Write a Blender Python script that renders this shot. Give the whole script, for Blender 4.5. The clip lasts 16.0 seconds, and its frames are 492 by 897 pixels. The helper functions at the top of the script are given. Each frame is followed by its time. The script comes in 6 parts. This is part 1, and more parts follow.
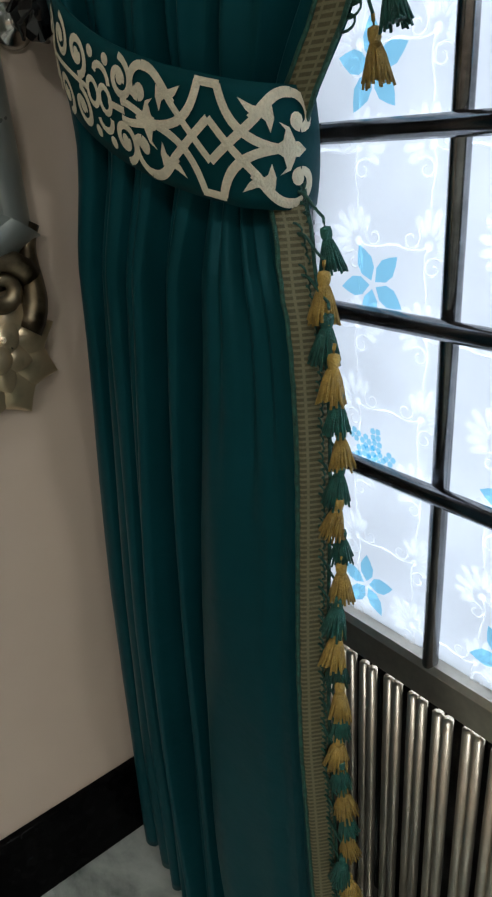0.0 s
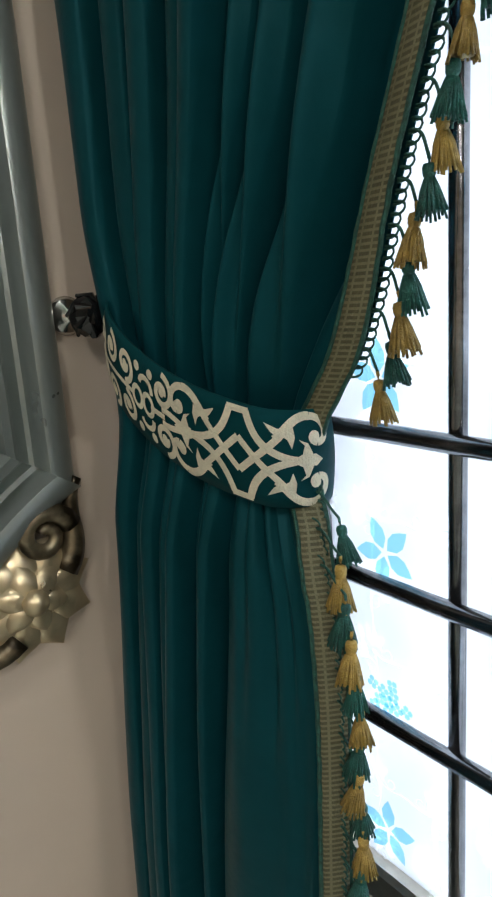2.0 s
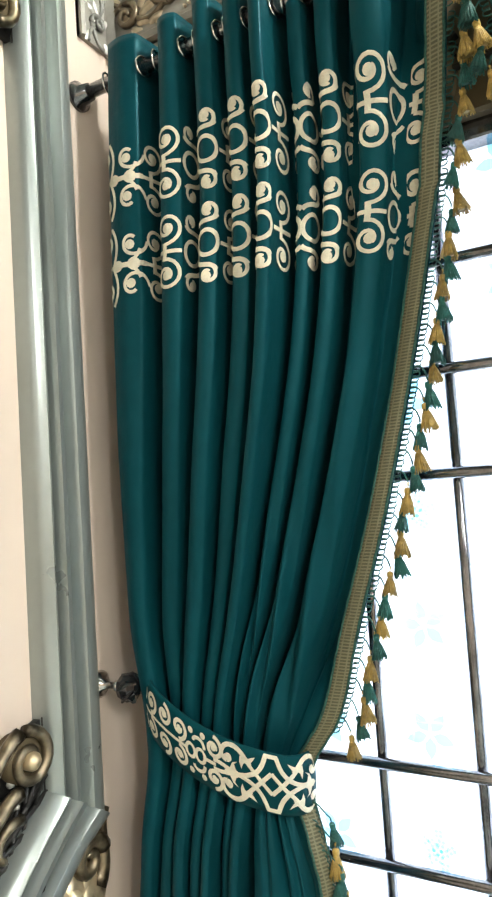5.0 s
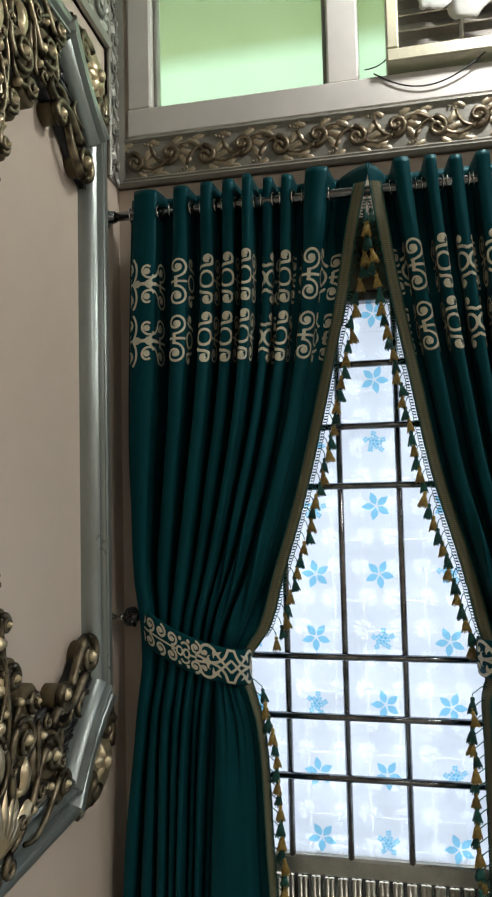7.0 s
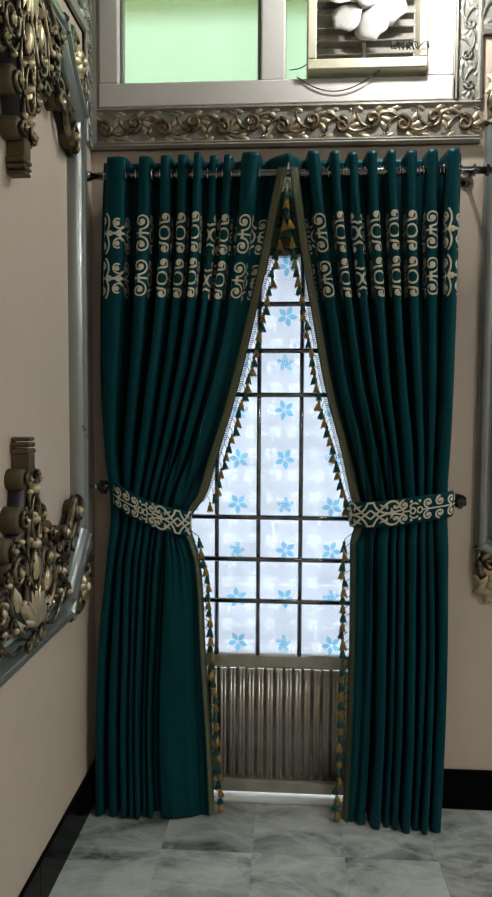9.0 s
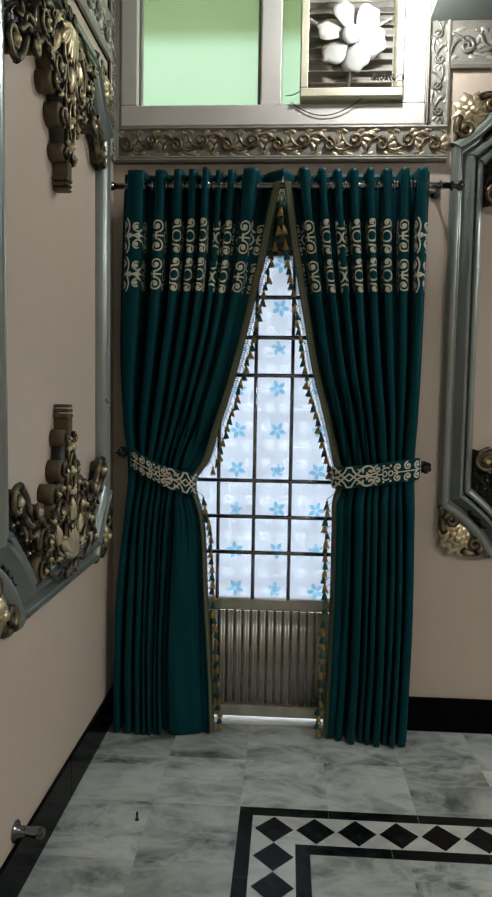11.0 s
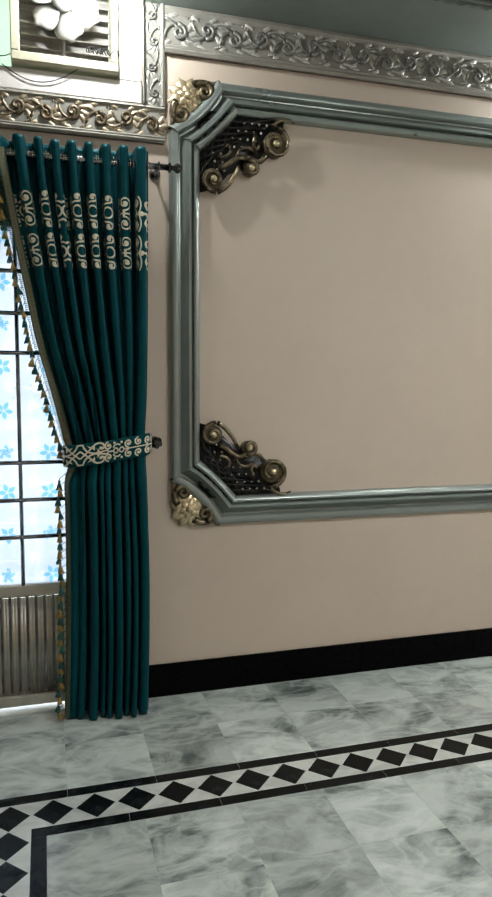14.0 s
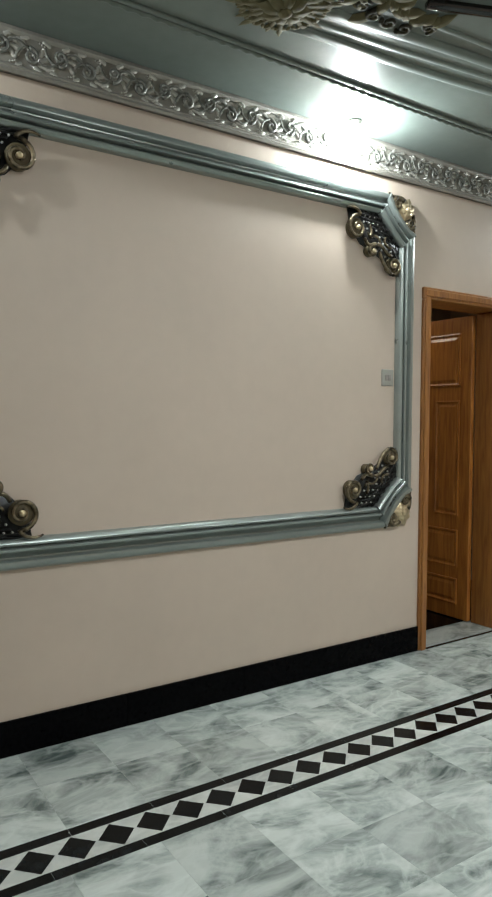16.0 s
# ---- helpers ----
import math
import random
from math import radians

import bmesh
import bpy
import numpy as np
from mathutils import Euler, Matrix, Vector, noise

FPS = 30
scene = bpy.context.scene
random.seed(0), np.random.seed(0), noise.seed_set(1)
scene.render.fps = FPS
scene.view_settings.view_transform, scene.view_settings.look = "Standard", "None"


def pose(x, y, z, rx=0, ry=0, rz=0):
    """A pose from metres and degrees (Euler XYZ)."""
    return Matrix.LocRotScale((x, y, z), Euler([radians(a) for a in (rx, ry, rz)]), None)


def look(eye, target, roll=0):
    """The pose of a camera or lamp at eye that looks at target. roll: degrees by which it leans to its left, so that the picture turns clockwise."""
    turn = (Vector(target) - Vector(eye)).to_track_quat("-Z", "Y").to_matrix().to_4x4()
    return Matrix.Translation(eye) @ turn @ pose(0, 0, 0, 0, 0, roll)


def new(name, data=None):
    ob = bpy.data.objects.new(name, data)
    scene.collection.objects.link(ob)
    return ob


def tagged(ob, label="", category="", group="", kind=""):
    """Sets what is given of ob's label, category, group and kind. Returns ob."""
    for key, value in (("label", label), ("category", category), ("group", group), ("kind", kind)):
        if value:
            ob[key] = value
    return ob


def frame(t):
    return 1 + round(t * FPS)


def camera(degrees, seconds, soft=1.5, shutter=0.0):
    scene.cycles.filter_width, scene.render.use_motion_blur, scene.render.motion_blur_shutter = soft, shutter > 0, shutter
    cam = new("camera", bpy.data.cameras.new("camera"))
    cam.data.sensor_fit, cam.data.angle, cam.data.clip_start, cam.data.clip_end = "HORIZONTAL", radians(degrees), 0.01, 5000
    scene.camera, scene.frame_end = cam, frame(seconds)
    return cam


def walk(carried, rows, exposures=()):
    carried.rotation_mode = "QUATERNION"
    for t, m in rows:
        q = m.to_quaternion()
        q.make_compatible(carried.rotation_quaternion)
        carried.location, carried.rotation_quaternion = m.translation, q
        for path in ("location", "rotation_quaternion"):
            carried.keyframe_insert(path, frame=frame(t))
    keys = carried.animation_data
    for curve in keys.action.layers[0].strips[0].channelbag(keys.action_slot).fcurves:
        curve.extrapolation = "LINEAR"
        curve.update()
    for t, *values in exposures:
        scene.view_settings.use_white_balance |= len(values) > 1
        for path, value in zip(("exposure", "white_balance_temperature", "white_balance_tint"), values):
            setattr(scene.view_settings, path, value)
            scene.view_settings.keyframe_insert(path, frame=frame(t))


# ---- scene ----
cam = camera(39.4, 16.0, soft=2.2)
PATH = [
    (0, (0.804, -0.465, 1.071), (-0.653, 0.64, 0.249), -3.97),
    (0.5, (0.8, -0.451, 1.113), (-0.688, 0.667, 0.374), -3.47),
    (1, (0.8, -0.45, 1.115), (-0.715, 0.645, 0.408), -3.6),
    (1.5, (0.804, -0.462, 1.154), (-0.729, 0.666, 0.539), -3.49),
    (2, (0.815, -0.474, 1.215), (-0.743, 0.689, 0.758), -3.98),
    (2.5, (0.835, -0.492, 1.281), (-0.715, 0.708, 0.897), -3.9),
    (3, (0.86, -0.508, 1.342), (-0.676, 0.739, 1.042), -4.0),
    (3.5, (0.887, -0.535, 1.405), (-0.647, 0.734, 1.238), -4.3),
    (4, (0.916, -0.613, 1.474), (-0.563, 0.728, 1.476), -3.4),
    (4.5, (0.883, -0.834, 1.51), (-0.314, 0.765, 1.619), -3.2),
    (4.7, (0.876, -0.923, 1.512), (-0.236, 0.738, 1.634), -3.4),
    (6.8, (0.73, -1.776, 1.52), (0.308, 0.177, 1.634), -1.8),
    (7, (0.731, -1.851, 1.522), (0.339, 0.107, 1.639), -1.3),
    (7.5, (0.76, -2.02, 1.483), (0.408, -0.052, 1.534), 1.5),
    (8, (0.796, -2.163, 1.504), (0.513, -0.184, 1.483), 1.8),
    (8.5, (0.735, -2.342, 1.525), (0.564, -0.352, 1.429), 0.4),
    (8.7, (0.725, -2.41, 1.5), (0.597, -0.416, 1.383), 0.2),
    (10.8, (0.768, -2.911, 1.441), (0.62, -0.921, 1.305), 1.1),
    (11, (0.753, -2.93, 1.428), (0.633, -0.939, 1.28), 0.9),
    (11.5, (0.73, -2.979, 1.423), (0.628, -0.991, 1.228), 0.8),
    (12, (0.728, -2.984, 1.414), (0.709, -0.99, 1.257), 1.2),
    (12.5, (0.745, -2.98, 1.43), (0.797, -0.986, 1.279), 1.1),
    (13, (0.758, -2.977, 1.417), (0.91, -0.989, 1.255), 1.1),
    (13.5, (0.801, -2.978, 1.402), (1.166, -1.018, 1.244), 0.7),
    (14, (0.875, -2.967, 1.404), (1.433, -1.055, 1.215), 0.3),
    (14.5, (0.918, -2.928, 1.375), (1.679, -1.086, 1.203), 0.0),
    (15, (1.017, -2.901, 1.428), (1.894, -1.112, 1.257), 0.2),
    (15.5, (1.071, -2.876, 1.429), (2.073, -1.149, 1.312), 0.4),
    (16, (1.083, -2.857, 1.395), (2.184, -1.19, 1.309), 0.3),
]
HALL = 30.0
EXPOSURES = [(0.0, 0.38, 6450, 10), (1.5, 0.58, 6450, 10), (3.0, 1.4, 6500, 10), (3.5, 1.65, 6550, 10), (4.0, 2.4, 6500, 10), (4.4, 2.6, 6450, 10), (4.7, 2.45, 6450, 10),
             (6.0, 0.7, 6500, 10), (6.8, 0.33, 6450, 10), (7.5, 0.33, 6450, 10), (8.6, 0.24, 6450, 10), (11.0, 0.05, 6350, 10), (12.5, 0.10, 6350, 10),
             (13.5, 0.24, 6300, 9), (14.5, 0.78, 6100, 7), (15.0, 0.68, 6050, 6), (16.0, 0.46, 5950, 5)]
walk(cam, [(t, look(eye, target, roll)) for t, eye, target, roll in PATH], EXPOSURES)

# ---- world and light ----
world = bpy.data.worlds.new("sky")
scene.world = world
world.use_nodes = True
_bg = world.node_tree.nodes["Background"]
_sky = world.node_tree.nodes.new("ShaderNodeTexSky")
_sky.sky_type = "NISHITA"
_sky.sun_disc = False
_sky.sun_elevation = radians(40)
_sky.sun_rotation = radians(200)
world.node_tree.links.new(_sky.outputs[0], _bg.inputs[0])
_bg.inputs[1].default_value = 0.10


# ---- materials ----
def material(name, color, rough=0.5, metal=0.0, vary=0.12, scale=6.0, bump=0.0, bscale=60.0, spec=0.5, obj_random=0.0, dark=None, sheen=0.0, coords="Object"):
    """A principled surface whose colour drifts at two scales, with a fine relief."""
    m = bpy.data.materials.new(name)
    m.use_nodes = True
    nt = m.node_tree
    p = nt.nodes["Principled BSDF"]
    p.inputs["Roughness"].default_value = rough
    p.inputs["Metallic"].default_value = metal
    p.inputs["Specular IOR Level"].default_value = spec
    if sheen:
        p.inputs["Sheen Weight"].default_value = sheen
        p.inputs["Sheen Roughness"].default_value = 0.4
    tc = nt.nodes.new("ShaderNodeTexCoord")
    n1 = nt.nodes.new("ShaderNodeTexNoise")
    n1.inputs["Scale"].default_value = scale
    n1.inputs["Detail"].default_value = 5
    nt.links.new(tc.outputs[coords], n1.inputs["Vector"])
    n2 = nt.nodes.new("ShaderNodeTexNoise")
    n2.inputs["Scale"].default_value = scale * 9
    n2.inputs["Detail"].default_value = 3
    nt.links.new(tc.outputs[coords], n2.inputs["Vector"])
    add = nt.nodes.new("ShaderNodeMath")
    add.operation = "MULTIPLY_ADD"
    add.inputs[1].default_value = 0.4
    nt.links.new(n2.outputs[0], add.inputs[0])
    nt.links.new(n1.outputs[0], add.inputs[2])
    ramp = nt.nodes.new("ShaderNodeValToRGB")
    c = Vector(color)
    lo = Vector(dark) if dark else c * (1 - vary * 2)
    hi = c * (1 + vary)
    ramp.color_ramp.elements[0].position = 0.45
    ramp.color_ramp.elements[0].color = (*[max(0, v) for v in lo], 1)
    ramp.color_ramp.elements[1].position = 0.95
    ramp.color_ramp.elements[1].color = (*[min(1, v) for v in hi], 1)
    nt.links.new(add.outputs[0], ramp.inputs[0])
    out = ramp.outputs[0]
    if obj_random:
        oi = nt.nodes.new("ShaderNodeObjectInfo")
        mr = nt.nodes.new("ShaderNodeMapRange")
        mr.inputs["To Min"].default_value = 1 - obj_random
        mr.inputs["To Max"].default_value = 1 + obj_random
        nt.links.new(oi.outputs["Random"], mr.inputs["Value"])
        mul = nt.nodes.new("ShaderNodeMix")
        mul.data_type, mul.blend_type = "RGBA", "MULTIPLY"
        mul.inputs["Factor"].default_value = 1
        nt.links.new(out, mul.inputs["A"])
        nt.links.new(mr.outputs[0], mul.inputs["B"])
        out = mul.outputs["Result"]
    nt.links.new(out, p.inputs["Base Color"])
    rr = nt.nodes.new("ShaderNodeMapRange")
    rr.inputs["To Min"].default_value = max(0.02, rough - 0.07)
    rr.inputs["To Max"].default_value = min(1, rough + 0.1)
    nt.links.new(n1.outputs[0], rr.inputs["Value"])
    nt.links.new(rr.outputs[0], p.inputs["Roughness"])
    if bump:
        n3 = nt.nodes.new("ShaderNodeTexNoise")
        n3.inputs["Scale"].default_value = bscale
        n3.inputs["Detail"].default_value = 4
        nt.links.new(tc.outputs[coords], n3.inputs["Vector"])
        b = nt.nodes.new("ShaderNodeBump")
        b.inputs["Strength"].default_value = bump
        b.inputs["Distance"].default_value = 0.004
        nt.links.new(n3.outputs[0], b.inputs["Height"])
        nt.links.new(b.outputs[0], p.inputs["Normal"])
    return m


def fabric(name, color, weave=900.0, rough=0.55):
    """Satin-backed cloth: fine weave, soft creases and a sheen."""
    m = material(name, color, rough=rough, vary=0.10, scale=5.0, bump=0.25, bscale=45.0, spec=0.26, sheen=0.02)
    nt = m.node_tree
    p = nt.nodes["Principled BSDF"]
    p.inputs["Specular Tint"].default_value = (0.22, 0.80, 0.92, 1)
    p.inputs["Sheen Tint"].default_value = (0.5, 0.9, 0.95, 1)
    tc = nt.nodes.new("ShaderNodeTexCoord")
    w = nt.nodes.new("ShaderNodeTexWave")
    w.bands_direction = "Z"
    w.inputs["Scale"].default_value = weave
    nt.links.new(tc.outputs["Object"], w.inputs["Vector"])
    b = nt.nodes.new("ShaderNodeBump")
    b.inputs["Strength"].default_value = 0.05
    b.inputs["Distance"].default_value = 0.001
    old = p.inputs["Normal"].links[0].from_socket
    nt.links.new(w.outputs[0], b.inputs["Height"])
    nt.links.new(old, b.inputs["Normal"])
    nt.links.new(b.outputs[0], p.inputs["Normal"])
    return m


def marble(name, base, vein, rough=0.14):
    """Polished cloudy marble, each slab cut from another part of the block."""
    m = bpy.data.materials.new(name)
    m.use_nodes = True
    nt = m.node_tree
    p = nt.nodes["Principled BSDF"]
    geo = nt.nodes.new("ShaderNodeNewGeometry")
    oi = nt.nodes.new("ShaderNodeObjectInfo")
    off = nt.nodes.new("ShaderNodeVectorMath")
    off.operation = "MULTIPLY_ADD"
    off.inputs[0].default_value = (37.0, 91.0, 13.0)
    nt.links.new(oi.outputs["Random"], off.inputs[1])
    nt.links.new(geo.outputs["Position"], off.inputs[2])
    mp = nt.nodes.new("ShaderNodeMapping")
    mp.inputs["Scale"].default_value = (1.0, 1.7, 1.0)
    mp.inputs["Rotation"].default_value = (0, 0, 0.5)
    nt.links.new(off.outputs[0], mp.inputs["Vector"])
    n1 = nt.nodes.new("ShaderNodeTexNoise")
    n1.inputs["Scale"].default_value = 3.1
    n1.inputs["Detail"].default_value = 9
    n1.inputs["Roughness"].default_value = 0.62
    n1.inputs["Distortion"].default_value = 0.7
    nt.links.new(mp.outputs[0], n1.inputs["Vector"])
    r1 = nt.nodes.new("ShaderNodeValToRGB")
    e = r1.color_ramp.elements
    e[0].position, e[0].color = 0.33, (*vein, 1)
    e[1].position, e[1].color = 0.60, (*base, 1)
    mid = e.new(0.46)
    mid.color = (*[(a * 0.55 + b * 0.45) for a, b in zip(base, vein)], 1)
    nt.links.new(n1.outputs[0], r1.inputs[0])
    n2 = nt.nodes.new("ShaderNodeTexNoise")
    n2.inputs["Scale"].default_value = 4.5
    n2.inputs["Detail"].default_value = 7
    n2.inputs["Distortion"].default_value = 0.9
    nt.links.new(mp.outputs[0], n2.inputs["Vector"])
    ab = nt.nodes.new("ShaderNodeMath")
    ab.operation = "SUBTRACT"
    ab.inputs[1].default_value = 0.5
    nt.links.new(n2.outputs[0], ab.inputs[0])
    ab2 = nt.nodes.new("ShaderNodeMath")
    ab2.operation = "ABSOLUTE"
    nt.links.new(ab.outputs[0], ab2.inputs[0])
    r2 = nt.nodes.new("ShaderNodeValToRGB")
    r2.color_ramp.elements[0].position, r2.color_ramp.elements[0].color = 0.0, (1, 1, 1, 1)
    r2.color_ramp.elements[1].position, r2.color_ramp.elements[1].color = 0.07, (0, 0, 0, 1)
    nt.links.new(ab2.outputs[0], r2.inputs[0])
    mix = nt.nodes.new("ShaderNodeMix")
    mix.data_type = "RGBA"
    mix.inputs["B"].default_value = (*[min(1, v * 1.25) for v in base], 1)
    fac = nt.nodes.new("ShaderNodeMath")
    fac.operation = "MULTIPLY"
    fac.inputs[1].default_value = 0.36
    nt.links.new(r2.outputs[0], fac.inputs[0])
    nt.links.new(fac.outputs[0], mix.inputs["Factor"])
    nt.links.new(r1.outputs[0], mix.inputs["A"])
    mr = nt.nodes.new("ShaderNodeMapRange")
    mr.inputs["To Min"].default_value = 0.76
    mr.inputs["To Max"].default_value = 1.08
    nt.links.new(oi.outputs["Random"], mr.inputs["Value"])
    mul = nt.nodes.new("ShaderNodeMix")
    mul.data_type, mul.blend_type = "RGBA", "MULTIPLY"
    mul.inputs["Factor"].default_value = 1
    nt.links.new(mix.outputs["Result"], mul.inputs["A"])
    nt.links.new(mr.outputs[0], mul.inputs["B"])
    nt.links.new(mul.outputs["Result"], p.inputs["Base Color"])
    rr = nt.nodes.new("ShaderNodeMapRange")
    rr.inputs["To Min"].default_value = rough
    rr.inputs["To Max"].default_value = rough + 0.16
    nt.links.new(n2.outputs[0], rr.inputs["Value"])
    nt.links.new(rr.outputs[0], p.inputs["Roughness"])
    return m


def antique(name, raised, hollow, rough, metal):
    """Gilt plaster: bright where it stands proud, darker in the hollows."""
    m = bpy.data.materials.new(name)
    m.use_nodes = True
    nt = m.node_tree
    p = nt.nodes["Principled BSDF"]
    p.inputs["Metallic"].default_value = metal
    tc = nt.nodes.new("ShaderNodeTexCoord")
    n = nt.nodes.new("ShaderNodeTexNoise")
    n.inputs["Scale"].default_value = 38
    n.inputs["Detail"].default_value = 5
    nt.links.new(tc.outputs["Object"], n.inputs["Vector"])
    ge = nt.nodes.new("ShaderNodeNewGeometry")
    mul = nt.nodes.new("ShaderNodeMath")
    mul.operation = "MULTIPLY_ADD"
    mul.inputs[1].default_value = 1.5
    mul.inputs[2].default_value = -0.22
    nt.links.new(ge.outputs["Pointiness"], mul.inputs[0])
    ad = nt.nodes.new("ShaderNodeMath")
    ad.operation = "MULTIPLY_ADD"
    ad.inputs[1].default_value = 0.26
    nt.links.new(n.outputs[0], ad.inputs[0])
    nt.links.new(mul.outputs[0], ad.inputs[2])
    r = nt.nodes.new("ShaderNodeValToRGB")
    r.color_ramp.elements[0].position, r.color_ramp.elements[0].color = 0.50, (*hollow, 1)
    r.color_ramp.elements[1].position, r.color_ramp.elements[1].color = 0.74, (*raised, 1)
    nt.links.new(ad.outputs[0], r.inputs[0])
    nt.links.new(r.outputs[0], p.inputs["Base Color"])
    rr = nt.nodes.new("ShaderNodeMapRange")
    rr.inputs["To Min"].default_value = rough - 0.08
    rr.inputs["To Max"].default_value = rough + 0.15
    nt.links.new(n.outputs[0], rr.inputs["Value"])
    nt.links.new(rr.outputs[0], p.inputs["Roughness"])
    b = nt.nodes.new("ShaderNodeBump")
    b.inputs["Strength"].default_value = 0.2
    b.inputs["Distance"].default_value = 0.003
    nt.links.new(n.outputs[0], b.inputs["Height"])
    nt.links.new(b.outputs[0], p.inputs["Normal"])
    return m


def wood(name, light, dark_c, rough=0.35):
    m = bpy.data.materials.new(name)
    m.use_nodes = True
    nt = m.node_tree
    p = nt.nodes["Principled BSDF"]
    p.inputs["Roughness"].default_value = rough
    tc = nt.nodes.new("ShaderNodeTexCoord")
    mp = nt.nodes.new("ShaderNodeMapping")
    mp.inputs["Scale"].default_value = (14, 14, 1.2)
    nt.links.new(tc.outputs["Object"], mp.inputs["Vector"])
    n = nt.nodes.new("ShaderNodeTexNoise")
    n.inputs["Scale"].default_value = 2.5
    n.inputs["Detail"].default_value = 8
    n.inputs["Distortion"].default_value = 1.2
    nt.links.new(mp.outputs[0], n.inputs["Vector"])
    r = nt.nodes.new("ShaderNodeValToRGB")
    r.color_ramp.elements[0].position, r.color_ramp.elements[0].color = 0.3, (*dark_c, 1)
    r.color_ramp.elements[1].position, r.color_ramp.elements[1].color = 0.7, (*light, 1)
    nt.links.new(n.outputs[0], r.inputs[0])
    nt.links.new(r.outputs[0], p.inputs["Base Color"])
    b = nt.nodes.new("ShaderNodeBump")
    b.inputs["Strength"].default_value = 0.12
    b.inputs["Distance"].default_value = 0.002
    nt.links.new(n.outputs[0], b.inputs["Height"])
    nt.links.new(b.outputs[0], p.inputs["Normal"])
    return m


def glowing(name, color, strength):
    m = bpy.data.materials.new(name)
    m.use_nodes = True
    nt = m.node_tree
    nt.nodes.remove(nt.nodes["Principled BSDF"])
    e = nt.nodes.new("ShaderNodeEmission")
    e.inputs[0].default_value = (*color, 1)
    e.inputs[1].default_value = strength
    nt.links.new(e.outputs[0], nt.nodes["Material Output"].inputs[0])
    return m


def frosted(name, color, through_color, gloss=0.06):
    """Film-covered glass: daylight spreads through it, a little sky glances off it."""
    m = bpy.data.materials.new(name)
    m.use_nodes = True
    nt = m.node_tree
    nt.nodes.remove(nt.nodes["Principled BSDF"])
    tc = nt.nodes.new("ShaderNodeTexCoord")
    n = nt.nodes.new("ShaderNodeTexNoise")
    n.inputs["Scale"].default_value = 7
    n.inputs["Detail"].default_value = 5
    nt.links.new(tc.outputs["Object"], n.inputs["Vector"])
    r = nt.nodes.new("ShaderNodeValToRGB")
    r.color_ramp.elements[0].position = 0.3
    r.color_ramp.elements[0].color = (*[v * 0.86 for v in through_color], 1)
    r.color_ramp.elements[1].position = 0.7
    r.color_ramp.elements[1].color = (*through_color, 1)
    nt.links.new(n.outputs[0], r.inputs[0])
    t = nt.nodes.new("ShaderNodeBsdfTranslucent")
    nt.links.new(r.outputs[0], t.inputs[0])
    d = nt.nodes.new("ShaderNodeBsdfDiffuse")
    d.inputs[0].default_value = (*color, 1)
    mx = nt.nodes.new("ShaderNodeMixShader")
    mx.inputs[0].default_value = 0.2
    nt.links.new(t.outputs[0], mx.inputs[1])
    nt.links.new(d.outputs[0], mx.inputs[2])
    g = nt.nodes.new("ShaderNodeBsdfGlossy")
    g.inputs["Roughness"].default_value = 0.12
    mx2 = nt.nodes.new("ShaderNodeMixShader")
    mx2.inputs[0].default_value = gloss
    nt.links.new(mx.outputs[0], mx2.inputs[1])
    nt.links.new(g.outputs[0], mx2.inputs[2])
    nt.links.new(mx2.outputs[0], nt.nodes["Material Output"].inputs[0])
    return m


def tinted(name, color):
    """Lightly frosted coloured glass, through which the outside shows as soft patches."""
    m = frosted(name, [v * 0.8 for v in color], color, gloss=0.05)
    nt = m.node_tree
    out = nt.nodes["Material Output"]
    old = out.inputs[0].links[0].from_socket
    t = nt.nodes.new("ShaderNodeBsdfTransparent")
    t.inputs[0].default_value = (*color, 1)
    mx = nt.nodes.new("ShaderNodeMixShader")
    mx.inputs[0].default_value = 0.22
    nt.links.new(t.outputs[0], mx.inputs[1])
    nt.links.new(old, mx.inputs[2])
    nt.links.new(mx.outputs[0], out.inputs[0])
    return m


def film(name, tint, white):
    """Thin print on the glass: it tints what comes through; white ink adds scattered light on top of full transmission.
    """
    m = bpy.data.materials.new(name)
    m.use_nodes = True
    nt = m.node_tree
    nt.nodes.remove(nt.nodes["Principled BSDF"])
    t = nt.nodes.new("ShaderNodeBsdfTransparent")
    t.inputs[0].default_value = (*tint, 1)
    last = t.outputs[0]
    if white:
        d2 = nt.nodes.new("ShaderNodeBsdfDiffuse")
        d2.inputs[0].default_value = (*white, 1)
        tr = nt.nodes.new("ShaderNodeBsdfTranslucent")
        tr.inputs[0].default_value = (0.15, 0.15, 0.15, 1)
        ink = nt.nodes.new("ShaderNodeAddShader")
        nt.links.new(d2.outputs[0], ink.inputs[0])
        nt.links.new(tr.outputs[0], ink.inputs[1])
        # ink is summed with clear transmission, so the lace gives out extra light
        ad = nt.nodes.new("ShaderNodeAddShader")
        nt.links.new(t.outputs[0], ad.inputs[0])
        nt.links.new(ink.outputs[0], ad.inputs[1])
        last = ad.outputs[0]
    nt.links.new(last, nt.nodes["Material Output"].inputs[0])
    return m


